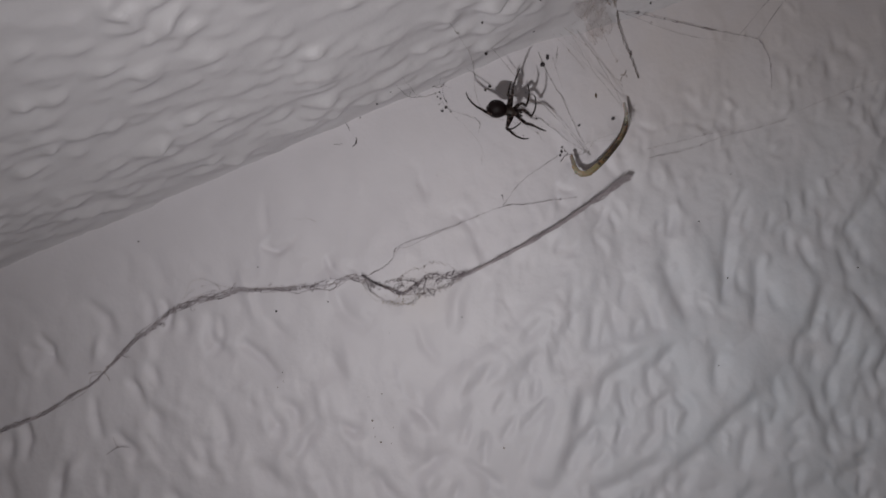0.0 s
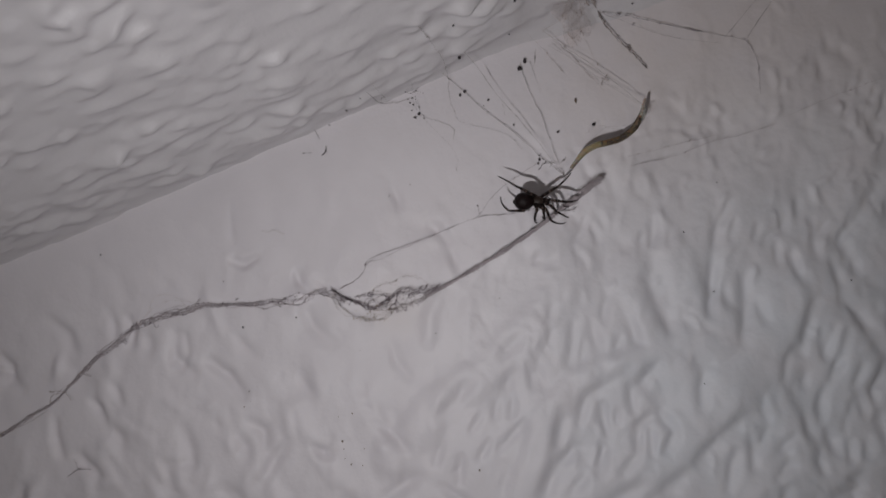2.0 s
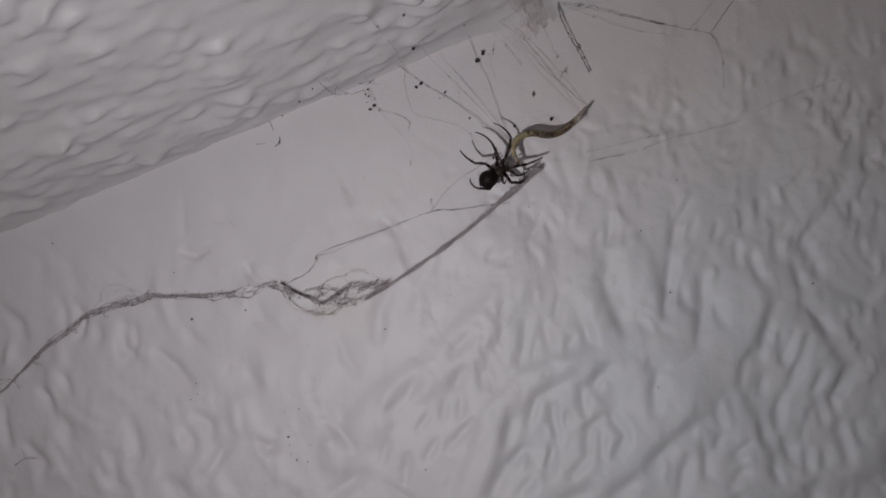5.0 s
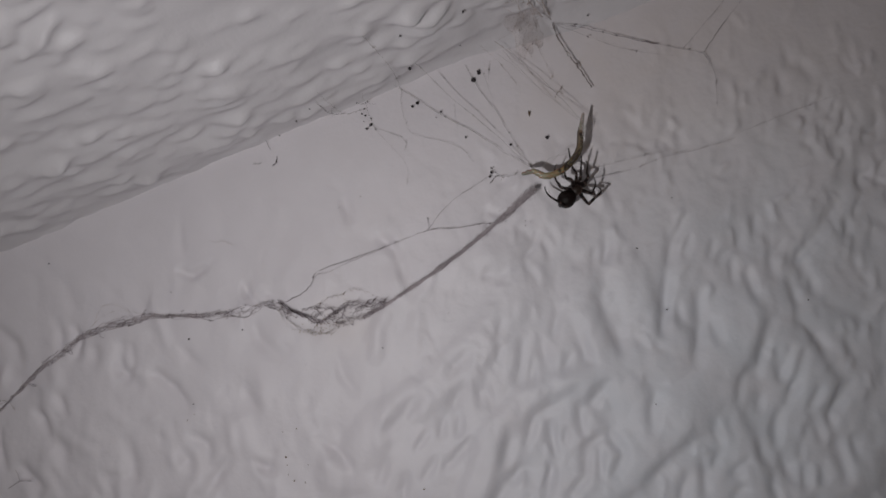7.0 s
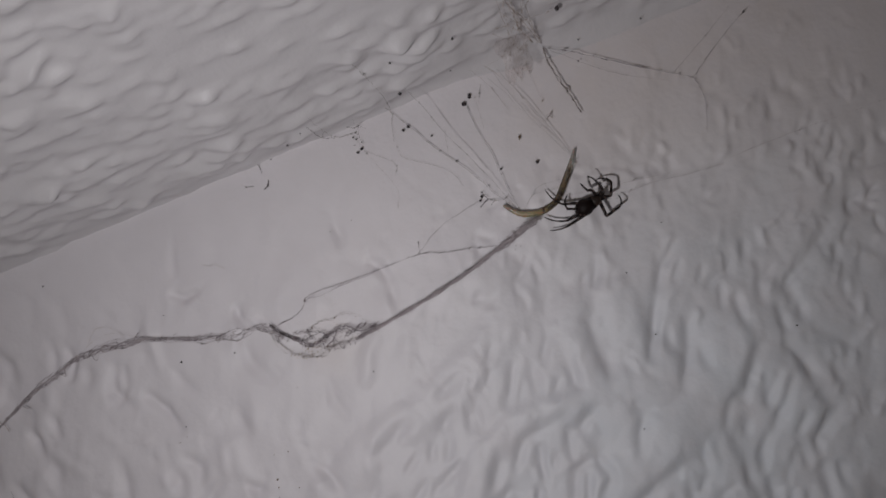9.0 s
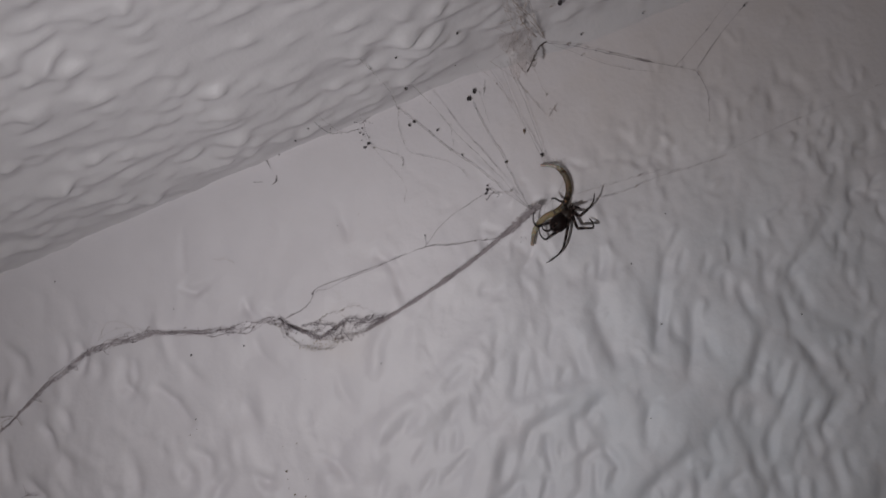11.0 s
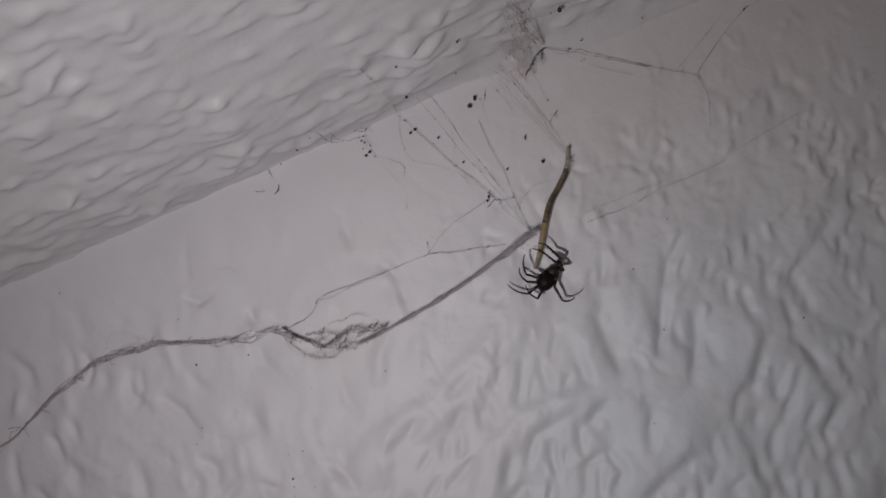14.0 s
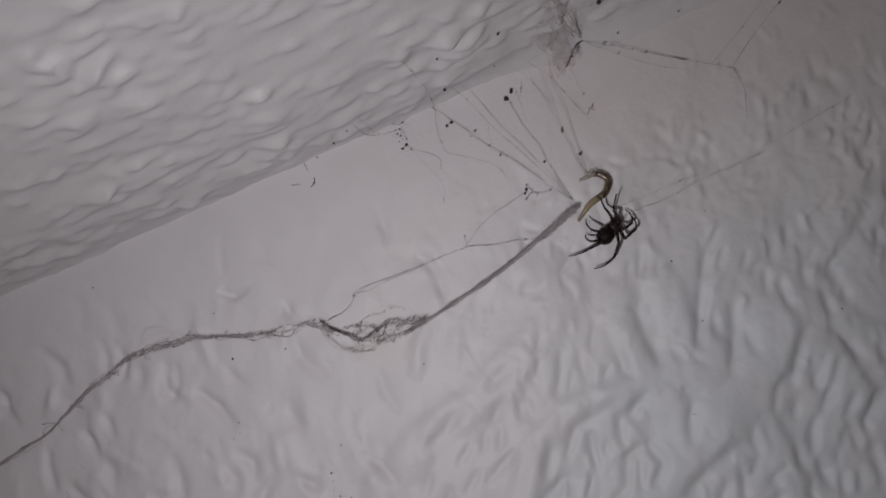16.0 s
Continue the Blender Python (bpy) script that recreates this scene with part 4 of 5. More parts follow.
build_web("corner_fibre", "dark bent fibre caught in the corner under the ceiling", [
    ([(2.2, 0.3, 4.7), (2.7, -0.3, 3.3), (3.3, -0.9, 2.0), (4.8, -1.4, 1.4)], 0.02, 2.2), ([(3.7, -0.5, 2.6), (3.3, -1.2, 1.9)], 0.022, 1.5)], FIBRE, 470, "fibre")
build_web("corner_tangle", "small dark tangle of dusty web in the corner", [
    ([(7.0, -0.9, 2.0), (7.8, -1.3, 1.7), (8.6, -1.2, 1.8)], 0.022, 4.0), ([(8.2, -1.2, 1.8), (9.3, -1.8, 1.2)], 0.014, 2.0),
    ([(8.3, -1.2, 1.8), (7.9, -2.4, 0.9), (8.0, -3.6, 0.7)], 0.013, 2.0)], FIBRE, 475)
build_web("dark_knot", "small branched dark knot of web with crumbs", [
    ([(20.4, -15.9, 0.7), (20.6, -16.4, 0.8), (20.8, -17.2, 0.8), (20.2, -17.4, 0.8), (19.5, -17.8, 0.7)], 0.034, 2.2),
    ([(20.8, -17.2, 0.7), (21.4, -17.6, 0.8), (21.0, -18.0, 0.7)], 0.026, 1.6)], DARK_DUST, 480)
build_web("knot_thread", "thin thread that ties the dark knot to the web", [
    ([(20.8, -17.4, 0.7), (22.2, -17.9, 0.8), (23.0, -18.0, 0.8), (23.6, -17.6, 0.8)], 0.014, 1.2)], SILK, 484, "silk thread")
build_web("branched_tuft", "small brown branched tuft hanging under the old web", [
    ([(33.2, -9.4, 0.9), (32.8, -9.8, 1.0), (32.2, -10.1, 1.0), (31.9, -10.5, 0.9)], 0.03, 2.4), ([(33.0, -10.3, 0.9), (32.7, -9.9, 1.0), (32.2, -9.6, 0.9)], 0.022, 1.6)], BROWN_DUST, 488)
for n, row in enumerate([(-29.6, -31.7, 0.15), (-28.5, -31.3, 0.1), (-18.9, -41.0, 0.17), (-19.4, -43.2, 0.12), (-18.9, -44.2, 0.16), (-17.6, -44.9, 0.13), (-19.1, -42.0, 0.1), (-16.3, -38.1, 0.16), (-18.2, -37.8, 0.1), (-16.5, -43.0, 0.12), (-3.5, -51.3, 0.16), (2.7, -12.6, 0.1)]):
    build_speck(row[0], row[1], 0.25, 0.85 * row[2], 700 + n, BROWN_SPECK, label="tiny dark fly speck stuck on the wall")
for n, (u, v, out, size) in enumerate([(-7.4, 0.5, 5.2, 0.2), (-1.3, -0.4, 3.0, 0.17), (-4.3, -0.9, 1.9, 0.16), (1.1, 0.0, 4.2, 0.16)]):
    build_speck(u, v, out, size, 720 + n, label="tiny dark crumb stuck under the ceiling edge")


# ---- the larva: a chain of soft rings ----
RINGS = 22


def build_larva():
    body = thing("larva", "translucent ochre worm-like larva with a dark gut hanging in web", "larva", Matrix())
    rings = []
    for n in range(RINGS):
        s = n / (RINGS - 1)
        radius = 0.00041 * (0.45 + 0.55 * min(1, s / 0.2)) * (0.6 + 0.4 * min(1, (1 - s) / 0.2))
        bm = bmesh.new()
        half, sides = 0.0009, 12
        profile = [(-1, 0.02), (-0.96, 0.5), (-0.86, 0.84), (-0.68, 0.98), (-0.4, 1.0), (0.4, 1.0), (0.68, 0.98), (0.86, 0.84), (0.96, 0.5), (1, 0.02)]
        loops = [[bm.verts.new((x * half, r * radius * math.cos(a), r * radius * math.sin(a))) for a in (2 * math.pi * k / sides for k in range(sides))] for x, r in profile]
        for one, two in zip(loops, loops[1:]):
            for k in range(sides):
                bm.faces.new((one[k], two[k], two[(k + 1) % sides], one[(k + 1) % sides]))
        mat = SKINS[round(s * 10)]
        ring = part("ring", bm, mat, body)
        if 0.16 < s < 0.64:
            bm = bmesh.new()
            rng = random.Random(600 + n)
            for k in range(rng.choice((2, 4, 5, 6))):
                add_clump(bm, Vector((rng.uniform(-0.5, 0.5) * half, rng.uniform(-0.15, 0.4) * radius, radius * 0.72)), radius * rng.uniform(0.36, 0.62), rng, 0.25)
            part("gut", bm, GUT, ring, "dark gut showing through")
        if 0.12 < s < 0.66:
            for side in (-1, 1):
                bm = bmesh.new()
                run = [Vector((x * half, side * radius * 0.80 * w, radius * 0.60 * w)) for x, w in ((-0.9, 0.8), (-0.4, 1.0), (0.4, 1.0), (0.9, 0.8))]
                add_tube(bm, run, [radius * 0.1, radius * 0.17, radius * 0.17, radius * 0.1], 6)
                part("side_stripe", bm, STRIPE, ring, "dark brown side stripe")
        if n == 2:
            bm = bmesh.new()
            rng = random.Random(650 + n)
            for k in range(14):
                run = spline([Vector((rng.gauss(0, 0.0006), rng.gauss(0.0003, 0.0003), radius * rng.uniform(0.7, 1.3))) for _ in range(3)], 4)
                add_tube(bm, run, [0.000022] * len(run), 3)
            part("web_wrap", bm, WHITE_SILK, ring, "whitish silk wrapped round the larva")
        if n in (5, 7):
            bm = bmesh.new()
            run = spline([Vector(p) / 1000 for p in ((0, -0.2, 0), (1.2, -1.6, 0.2), (2.4, -2.6 - 0.1 * n, 0), (4.4, -3.6, -0.2))], 5)
            add_tube(bm, run, [0.000014] * len(run), 4)
            part("silk_strand", bm, SILK, ring, "loose grey silk strand")
        rings.append(ring)
    return rings


larva_rings = build_larva()


# ---- the spider ----
FEMUR, TIBIA, TARSUS = 2.15, 2.05, 3.0  # mm


def egg(bm, length, width, height, taper, centre, segments=20, rings=14):
    made = bmesh.ops.create_uvsphere(bm, u_segments=segments, v_segments=rings, radius=1)["verts"]
    for vert in made:
        x, y, z = vert.co.z, vert.co.x, vert.co.y
        thin = 1 + taper * x
        vert.co = Vector((x * length / 2, y * width / 2 * thin, z * height / 2 * thin)) / 1000 + Vector(centre) / 1000


def limb(length, thick, thin, bow=0.0):
    """A leg joint along x, swollen a little towards its near end, with fine bristles."""
    bm = bmesh.new()
    run = [Vector((length / 1000 * s, 0, 4 * bow * length / 1000 * s * (1 - s))) for s in (-0.03, 0.0, 0.15, 0.35, 0.6, 0.85, 0.97, 1.03)]
    radii = [(thick + (thin - thick) * n / 7) / 2000 * (0.55 if n in (0, 7) else 1.12 if n in (2, 3) else 1.0) for n in range(8)]
    add_tube(bm, run, radii, 8)
    rng = random.Random(int(length * 100))
    for _ in range(14):
        s, a = rng.uniform(0.1, 0.95), rng.uniform(0, 6.28)
        root = Vector((length / 1000 * s, 0.4 * thick / 1000 * math.cos(a), 0.4 * thick / 1000 * math.sin(a)))
        tip = root + Vector((0.00016, 0.00022 * math.cos(a), 0.00022 * math.sin(a)))
        add_tube(bm, [root, (root + tip) / 2, tip], [0.000012, 0.00001, 0.000004], 3)
    return bm


def build_spider():
    body = thing("spider", "dark brown house spider with banded legs hanging in its web", "spider", Matrix())
    bm = bmesh.new()
    egg(bm, 1.7, 1.3, 0.95, -0.14, (0.0, 0, 0))
    egg(bm, 0.7, 0.8, 0.7, 0, (0.75, 0, 0.02), 12, 8)
    part("head_and_thorax", bm, THORAX, body, "dark brown shiny front body")
    bm = bmesh.new()
    egg(bm, 2.55, 2.25, 2.15, -0.08, (-1.72, 0, 0.1), 28, 20)
    abdomen = part("abdomen", bm, ABDOMEN, body, "round near-black abdomen")
    bm = bmesh.new()
    for side in (-1, 0, 1):
        egg(bm, 0.5, 0.22, 0.22, 0.2, (-2.9, side * 0.16, -0.1), 8, 6)
    part("spinnerets", bm, THORAX, abdomen)
    for side in (-1, 1):
        bm = bmesh.new()
        add_tube(bm, [Vector(p) / 1000 for p in ((0.75, side * 0.3, 0), (1.2, side * 0.45, 0.12), (1.55, side * 0.25, 0.05))], [0.00009, 0.00008, 0.00005], 6)
        part("feeler", bm, LEG, body)
    for side in (-1, 1):
        bm = bmesh.new()
        egg(bm, 0.5, 0.26, 0.3, 0.1, (1.2, side * 0.15, -0.1), 8, 6)
        part("fang", bm, THORAX, body)
    legs = []
    first = [part("femur", limb(FEMUR, 0.46, 0.36), LEG, body), part("tibia", limb(TIBIA, 0.36, 0.29, 0.05), LEG, body), part("tarsus", limb(TARSUS, 0.28, 0.10, 0.11), LEG, body)]
    legs.append(first)
    for _ in range(7):
        joints = []
        for ob in first:
            twin = new(ob.name.split(".")[0], ob.data)
            twin.parent = body
            joints.append(twin)
        legs.append(joints)
    return body, legs


spider, spider_legs = build_spider()

# the drag lines by which the larva hangs from the old bundle
drag_lines = []
for n, (radius, crumbs) in enumerate(((0.026, 2.4), (0.018, 1.6), (0.013, 1.0))):
    line = thing("drag_line", "fine silk line that holds the larva", "silk thread", Matrix(), "drag lines")
    bm = bmesh.new()
    rng = random.Random(800 + n)
    bend = rng.uniform(-0.0007, 0.0007)
    run = [Vector((0.001 * 15.5 * s / 10, bend * math.sin(s / 10 * math.pi) + rng.gauss(0, 0.00009), rng.gauss(0, 0.00005))) for s in range(11)]
    add_tube(bm, run, [radius / 1000] * 11)
    for _ in range(int(15.5 * crumbs)):
        add_clump(bm, run[rng.randrange(10)], radius / 1000 * rng.uniform(1.3, 2.4), rng)
    part("web_thread", bm, SILK, line)
    drag_lines.append(line)


# taut threads that run together near the cord's free end and shift with it: where each starts (along, up, out)
GUY_STARTS = [(16.2, -0.4, 5.3), (13.3, -1.1, 0.6), (23, -4.2, 0.6)]
GUY_MEET = [
    (0, 23.7, -18.6), (0.5, 23.1, -18.5), (1, 22.2, -19.1), (1.5, 22.3, -20), (2, 22.4, -20), (2.5, 21.5, -18.8),
    (3, 21.8, -19.2), (3.5, 22, -19.2), (4, 22.4, -18.7), (4.5, 21.7, -17.5), (5, 22.8, -15.8), (7.5, 25.7, -18.3),
    (8, 24.1, -18.6), (8.5, 24, -19.9), (9, 24.2, -20.4), (11.5, 24.5, -21.5), (12, 24.7, -20.4), (12.5, 24.2, -22.2),
    (13, 24.2, -22.2), (13.5, 23.7, -22.1), (14, 23.5, -23.1), (14.5, 23.9, -22.6), (15, 24.4, -20.3), (15.5, 24.5, -20.3),
    (16, 25.3, -20.5),
]
guy_threads = []
for n, start in enumerate(GUY_STARTS):
    line = thing("guy_thread", "taut grey web thread beaded with dust", "silk thread", Matrix(), "guy threads")
    long = (place(*start) - place(24.2, -19.6, 0.6)).length * 1.1
    rng = random.Random(850 + n)
    run = [Vector((long * s / 16, 0.00012 * math.sin(s * 0.7 + n) + rng.gauss(0, 0.00005), rng.gauss(0, 0.00004))) for s in range(17)]
    run[-1].y = 0
    bm = bmesh.new()
    add_tube(bm, run, [0.000022 * rng.uniform(0.6, 1.6) for _ in run])
    for _ in range(int(long * 1500)):
        k = rng.randrange(16)
        add_clump(bm, run[k].lerp(run[k + 1], rng.random()), rng.choice((0.00004, 0.00005, 0.00006, 0.0001)) * rng.uniform(0.7, 1.2), rng)
    part("web_thread", bm, SILK, line)
    guy_threads.append((line, place(*start), long))


# ---- what moves ----
BODY_ROWS = [
    (0, 13.8, 13.8, -11.7, -33.9), (0.5, 12.5, 9.8, -15.9, -64.1), (1, 14.7, 8, -21.5, -23.3),
    (1.5, 15.5, 7.5, -22.4, -17.3), (2, 16.8, 7.5, -22.5, -21.3), (2.5, 18.2, 7.5, -22.8, -23.4), (3, 18, 6.9, -22.3, -17.2),
    (3.5, 19, 6.9, -22.8, -17.7), (4, 19.5, 6.3, -22.6, -15.9), (4.5, 19.7, 5.8, -21.7, -4), (5, 19.6, 4.6, -19.7, 12.3),
    (7.5, 30.1, 4, -23.9, 22.7), (8, 31.2, 2.2, -22, 40.1), (8.5, 33.5, 2.2, -22.4, 18.5), (9, 33.6, 2.2, -22.9, 10.9),
    (11.5, 27.9, 2.2, -24, 28.2), (12, 27.9, 2.2, -25.2, 33.4), (12.5, 27.1, 2.2, -26, 37), (13, 25.6, 2.2, -26.4, 22),
    (13.5, 24.7, 2.2, -26.4, 25.6), (14, 23.9, 2.2, -29.2, 30.8), (14.5, 23.4, 2.2, -28.9, 29.2),
    (15, 23, 2.2, -27.9, -12.7), (15.5, 27.1, 2.2, -26.9, 21.5), (16, 28.5, 2.2, -25.9, 25),
]
LEG_0_ROWS = [
    (0, -2.4, -1, -4.2, -0.2, -6, 1.8), (0.5, -2.7, -0.8, -4.3, -0.5, -6.6, 0.5), (1, -0.9, -1.2, -1.6, -2.1, -2.7, -1.3),
    (1.5, -1.6, -2, -2.9, -1.3, -3, 0.8), (2, -0.3, -1.3, -0.5, -2, -0.4, -3.1), (2.5, -2.1, -2, -3.6, -1.8, -4.2, 0.1),
    (3, -1.9, -2.1, -3.4, -1.6, -4, 0.3), (3.5, -2.6, -1.9, -4, -1.2, -5, 0.5), (4, -0.6, -1, -1, -1.5, -0.7, -1.8),
    (4.5, -2.8, -1.5, -3.8, -0.6, -4.2, 1.6), (5, -3, -1.5, -3.6, -0.6, -3.6, 1.4), (7.5, -3.1, -0.8, -3.1, 1.1, -2.4, 3.3),
    (8, -1, -0.6, -1.6, -1, -2.4, -1.6), (8.5, -3.9, -0.2, -5.1, -0.4, -4.5, 1.8), (9, -4.5, -0.8, -5.8, -0, -6.9, 2),
    (11.5, -4.2, -1, -5.1, 0.1, -3.9, 1.3), (12, -2.1, -0.7, -3.8, -1.2, -4, -0), (12.5, -1.8, -0.8, -3.2, -1.3, -3.6, 0),
    (13, -2.2, -1.8, -2.8, -2.7, -3.5, -3.4), (13.5, -3.5, -1.8, -4.2, -2.8, -3.8, -3.2), (14, -3, 0.5, -4.7, 1, -5, 4.3),
    (14.5, -2.3, -1.1, -3.9, -2.4, -5.5, -1.8), (15, -1.7, -0.5, -2.9, -0.9, -3.7, 0.1),
    (15.5, -2.6, -0.5, -3.9, -0.3, -6.8, 1.1), (16, -3, -0.3, -4.3, 0.4, -6.7, 1.8),
]
LEG_1_ROWS = [
    (0, -0.1, -1.4, -0.1, -2.3, 1.5, -1.8), (0.5, -0.1, -1.1, -0.1, -1.8, 1, -2.3), (1, -0.2, -1.1, -0.3, -1.7, -0.1, -2.4),
    (1.5, -0.3, -1.3, -0.6, -2, -0.9, -2), (2, 0.4, -1.3, 0.7, -2.1, 0.2, -2.4), (2.5, -0.2, -1.3, -0.3, -2.1, 0.5, -1.7),
    (3, -0.2, -1.4, -0.4, -2.3, 0.4, -2), (3.5, -0.1, -1, -0.2, -1.5, -0, -2.1), (4, -0, -1.3, -0, -2, 0.3, -3),
    (4.5, -0.6, -0.8, -0.9, -1.1, -0.9, -1.6), (5, -0.3, -0.9, -0.5, -1.3, -0.4, -1.8),
    (7.5, -0.5, -2.6, 1.8, -2.5, 2.6, -1.2), (8, -1.2, -1.6, -2, -1.9, -2.5, -1.8), (8.5, -5.2, -2.1, -6.5, -1.2, -8.3, 0.8),
    (9, -4.9, -1.4, -6.3, -0.9, -8.3, 0.3), (11.5, -2.9, -2.3, -4.5, -3.3, -6.7, -2.4),
    (12, -2.7, -2.7, -4.3, -2.5, -6.1, -0.3), (12.5, -2, -2.7, -3.8, -3.2, -5.4, -1.7), (13, -0.9, -2, -0.5, -2.7, 0.7, -3),
    (13.5, -1.7, -3, -0.2, -3.3, 1, -2.2), (14, -3.7, -0, -5.1, -0.6, -3.6, 1.8), (14.5, -1.6, -2, -1.7, -3.2, -0.7, -4.4),
    (15, -1.1, -1.7, -1.8, -2.2, -3.5, -1.1), (15.5, -2, -1.9, -3.8, -2.9, -6.4, -2.7),
    (16, -1.5, -1.9, -3.4, -2.7, -5.8, -1.8),
]
LEG_2_ROWS = [
    (0, -0.1, -2.4, 0.9, -3.4, 2.8, -2.9), (0.5, 1.6, -2.4, 3.5, -2.6, 4, -0.5), (1, 0.4, -1, 0.6, -1.4, 1.2, -1.4),
    (1.5, 1, -2.8, 2.9, -3.6, 3.7, -2.5), (2, 0.8, -1.4, 1.4, -2.5, 3, -3.2), (2.5, 1.4, -2.2, 2.7, -3.4, 4.9, -4.7),
    (3, 1.2, -3.1, 2.5, -4.8, 4, -6.3), (3.5, 1.8, -2.4, 3.4, -2.7, 4.6, -1.9), (4, 1.7, -2.1, 3, -2.5, 4.1, -2.6),
    (4.5, 0.4, -2, 1.2, -2.3, 3, -1.3), (5, 0.2, -2.2, 1.4, -2.7, 2.1, -2), (7.5, 0.9, -2, 1.4, -1.4, 2.1, -0.2),
    (8, -1.5, -2.5, 0.2, -4.2, 3.1, -4.2), (8.5, -1.2, -2.8, 0.7, -3.4, 2.5, -2), (9, -0.2, -2.8, 1.6, -2.5, 2.9, -1),
    (11.5, -1.3, -3.2, 0.2, -3.9, 1.4, -2.8), (12, 0.1, -2.2, 1.6, -2.8, 1.8, -1.6),
    (12.5, -0.2, -2.2, 1.8, -2.6, 2.6, -1.4), (13, 0.3, -1.3, 0.5, -2.2, 1.4, -2.9), (13.5, 0.3, -1.3, 1.6, -1.8, 3.9, -0.5),
    (14, -3, -1.9, -2.8, -3.9, -1.4, -4.1), (14.5, 0, -1, 0.1, -1.5, 1, -1.6), (15, 0, -1.5, -0.1, -3.2, -2.4, -5.7),
    (15.5, -0.3, -2, 2.6, -1.5, 4.3, 0.6), (16, -0.6, -2.1, 1.6, -2.4, 2.8, -0.6),
]
LEG_3_ROWS = [
    (0, 2.1, -1.4, 3.1, -2, 4.7, -1.6), (0.5, 2.3, -0.8, 3.4, -1.1, 4, 0.3), (1, 1.4, -1.4, 2.3, -2, 4.6, -2.3),
    (1.5, 2.1, -2.4, 3.5, -3, 4, -2), (2, 1.3, -0.9, 2.2, -1.4, 3.4, -2.6), (2.5, 1.9, -1.2, 3.4, -2.5, 5.5, -4.1),
    (3, 2.2, -2.4, 3.2, -4.2, 4.5, -6), (3.5, 2.4, -1.3, 3.9, -2.3, 4.7, -1.5), (4, 1.6, -0.7, 2.8, -1.1, 4.6, -2),
    (4.5, 1.8, -2, 3.8, -2.5, 5.7, -1.4), (5, 0.9, -1, 1.4, -1.7, 2.8, -2.2), (7.5, 1.8, 0.1, 2.5, 0.9, 2.7, 2),
    (8, 1.6, -1, 3.2, -1.7, 6.8, -2.3), (8.5, 0.4, -0.8, 0.6, -1.1, 1.2, -1.6), (9, 1.5, -0.7, 2.7, 0.8, 1.9, 2.3),
    (11.5, 0.3, -1.6, 1.9, -2, 3.9, -1.4), (12, 1, -0.3, 2.4, -0.5, 4.7, -0.6), (12.5, 1.6, -0.2, 3.1, -0.4, 5.6, -0.7),
    (13, 0.6, -1, 1.7, -1, 3.3, 0.1), (13.5, 1, -0.7, 1.6, -0.2, 2.3, 1.1), (14, 0.6, -1, 1.5, 0.1, 2, 1.2),
    (14.5, 0.9, -1.7, 1.5, -0.6, 1.7, 0.1), (15, 2.1, -0.4, 3.4, -0.5, 5.2, 1), (15.5, 0.7, -0.5, 1.9, -0.3, 2.6, 1.7),
    (16, 0, -1.1, 1.7, -1.5, 2.9, 0.4),
]
LEG_4_ROWS = [
    (0, 1.5, -0.1, 2.6, -0.2, 2.5, 1.7), (0.5, 3.7, 0.6, 5.6, 1.7, 6.8, 4.5), (1, 1.9, -0.8, 3, -0.9, 4.2, 0.6),
    (1.5, 2, -0.6, 4, 0.3, 3.7, 2), (2, 1.6, -0.3, 3.4, -0.4, 5.1, 0.2), (2.5, 2.6, -0.7, 4.4, 0.4, 5.1, 1.7),
    (3, 2.5, -1.2, 4.7, -0.5, 6, 0.6), (3.5, 1.3, -0.5, 2.2, -0.8, 4.1, 0), (4, 1.8, -0.8, 3.6, -0.4, 4.5, 0.9),
    (4.5, 1.7, -0.1, 3.6, -0.8, 5.3, 0.4), (5, 1.2, -0.7, 3.3, -1.5, 5.5, -1.5), (7.5, 1.1, 0.9, 1.8, 1.6, 2.4, 2.9),
    (8, 1, 0.6, 1.6, 0.9, 2.2, 2), (8.5, 1.3, 1.5, 1.4, 2.8, 0.4, 4.6), (9, 1, 0.5, 1.4, 1.4, 0.2, 2.9),
    (11.5, 0.8, -0.4, 1.2, -0.5, 0.8, -1.3), (12, 1, 0.4, 1.4, 0.6, 1.1, 1.3), (12.5, 0.4, 0.7, 0.5, 0.9, 0.5, 1.7),
    (13, 0.7, 0.1, 1, 0.1, 1.1, 1.1), (13.5, 0.6, 0.9, 0.9, 1.3, 1.6, 2.7), (14, 1.6, 0.1, 2, 1.5, 1.5, 3.6),
    (14.5, 0.9, -0.5, 1.6, 0.6, 1.2, 2.1), (15, 1.8, 1, 2.5, 2.2, 2.8, 4.7), (15.5, 0.4, 0.9, 0.7, 1.4, 0.8, 2.6),
    (16, 0.9, 0.8, 1.4, 1.3, 2.9, 2.5),
]
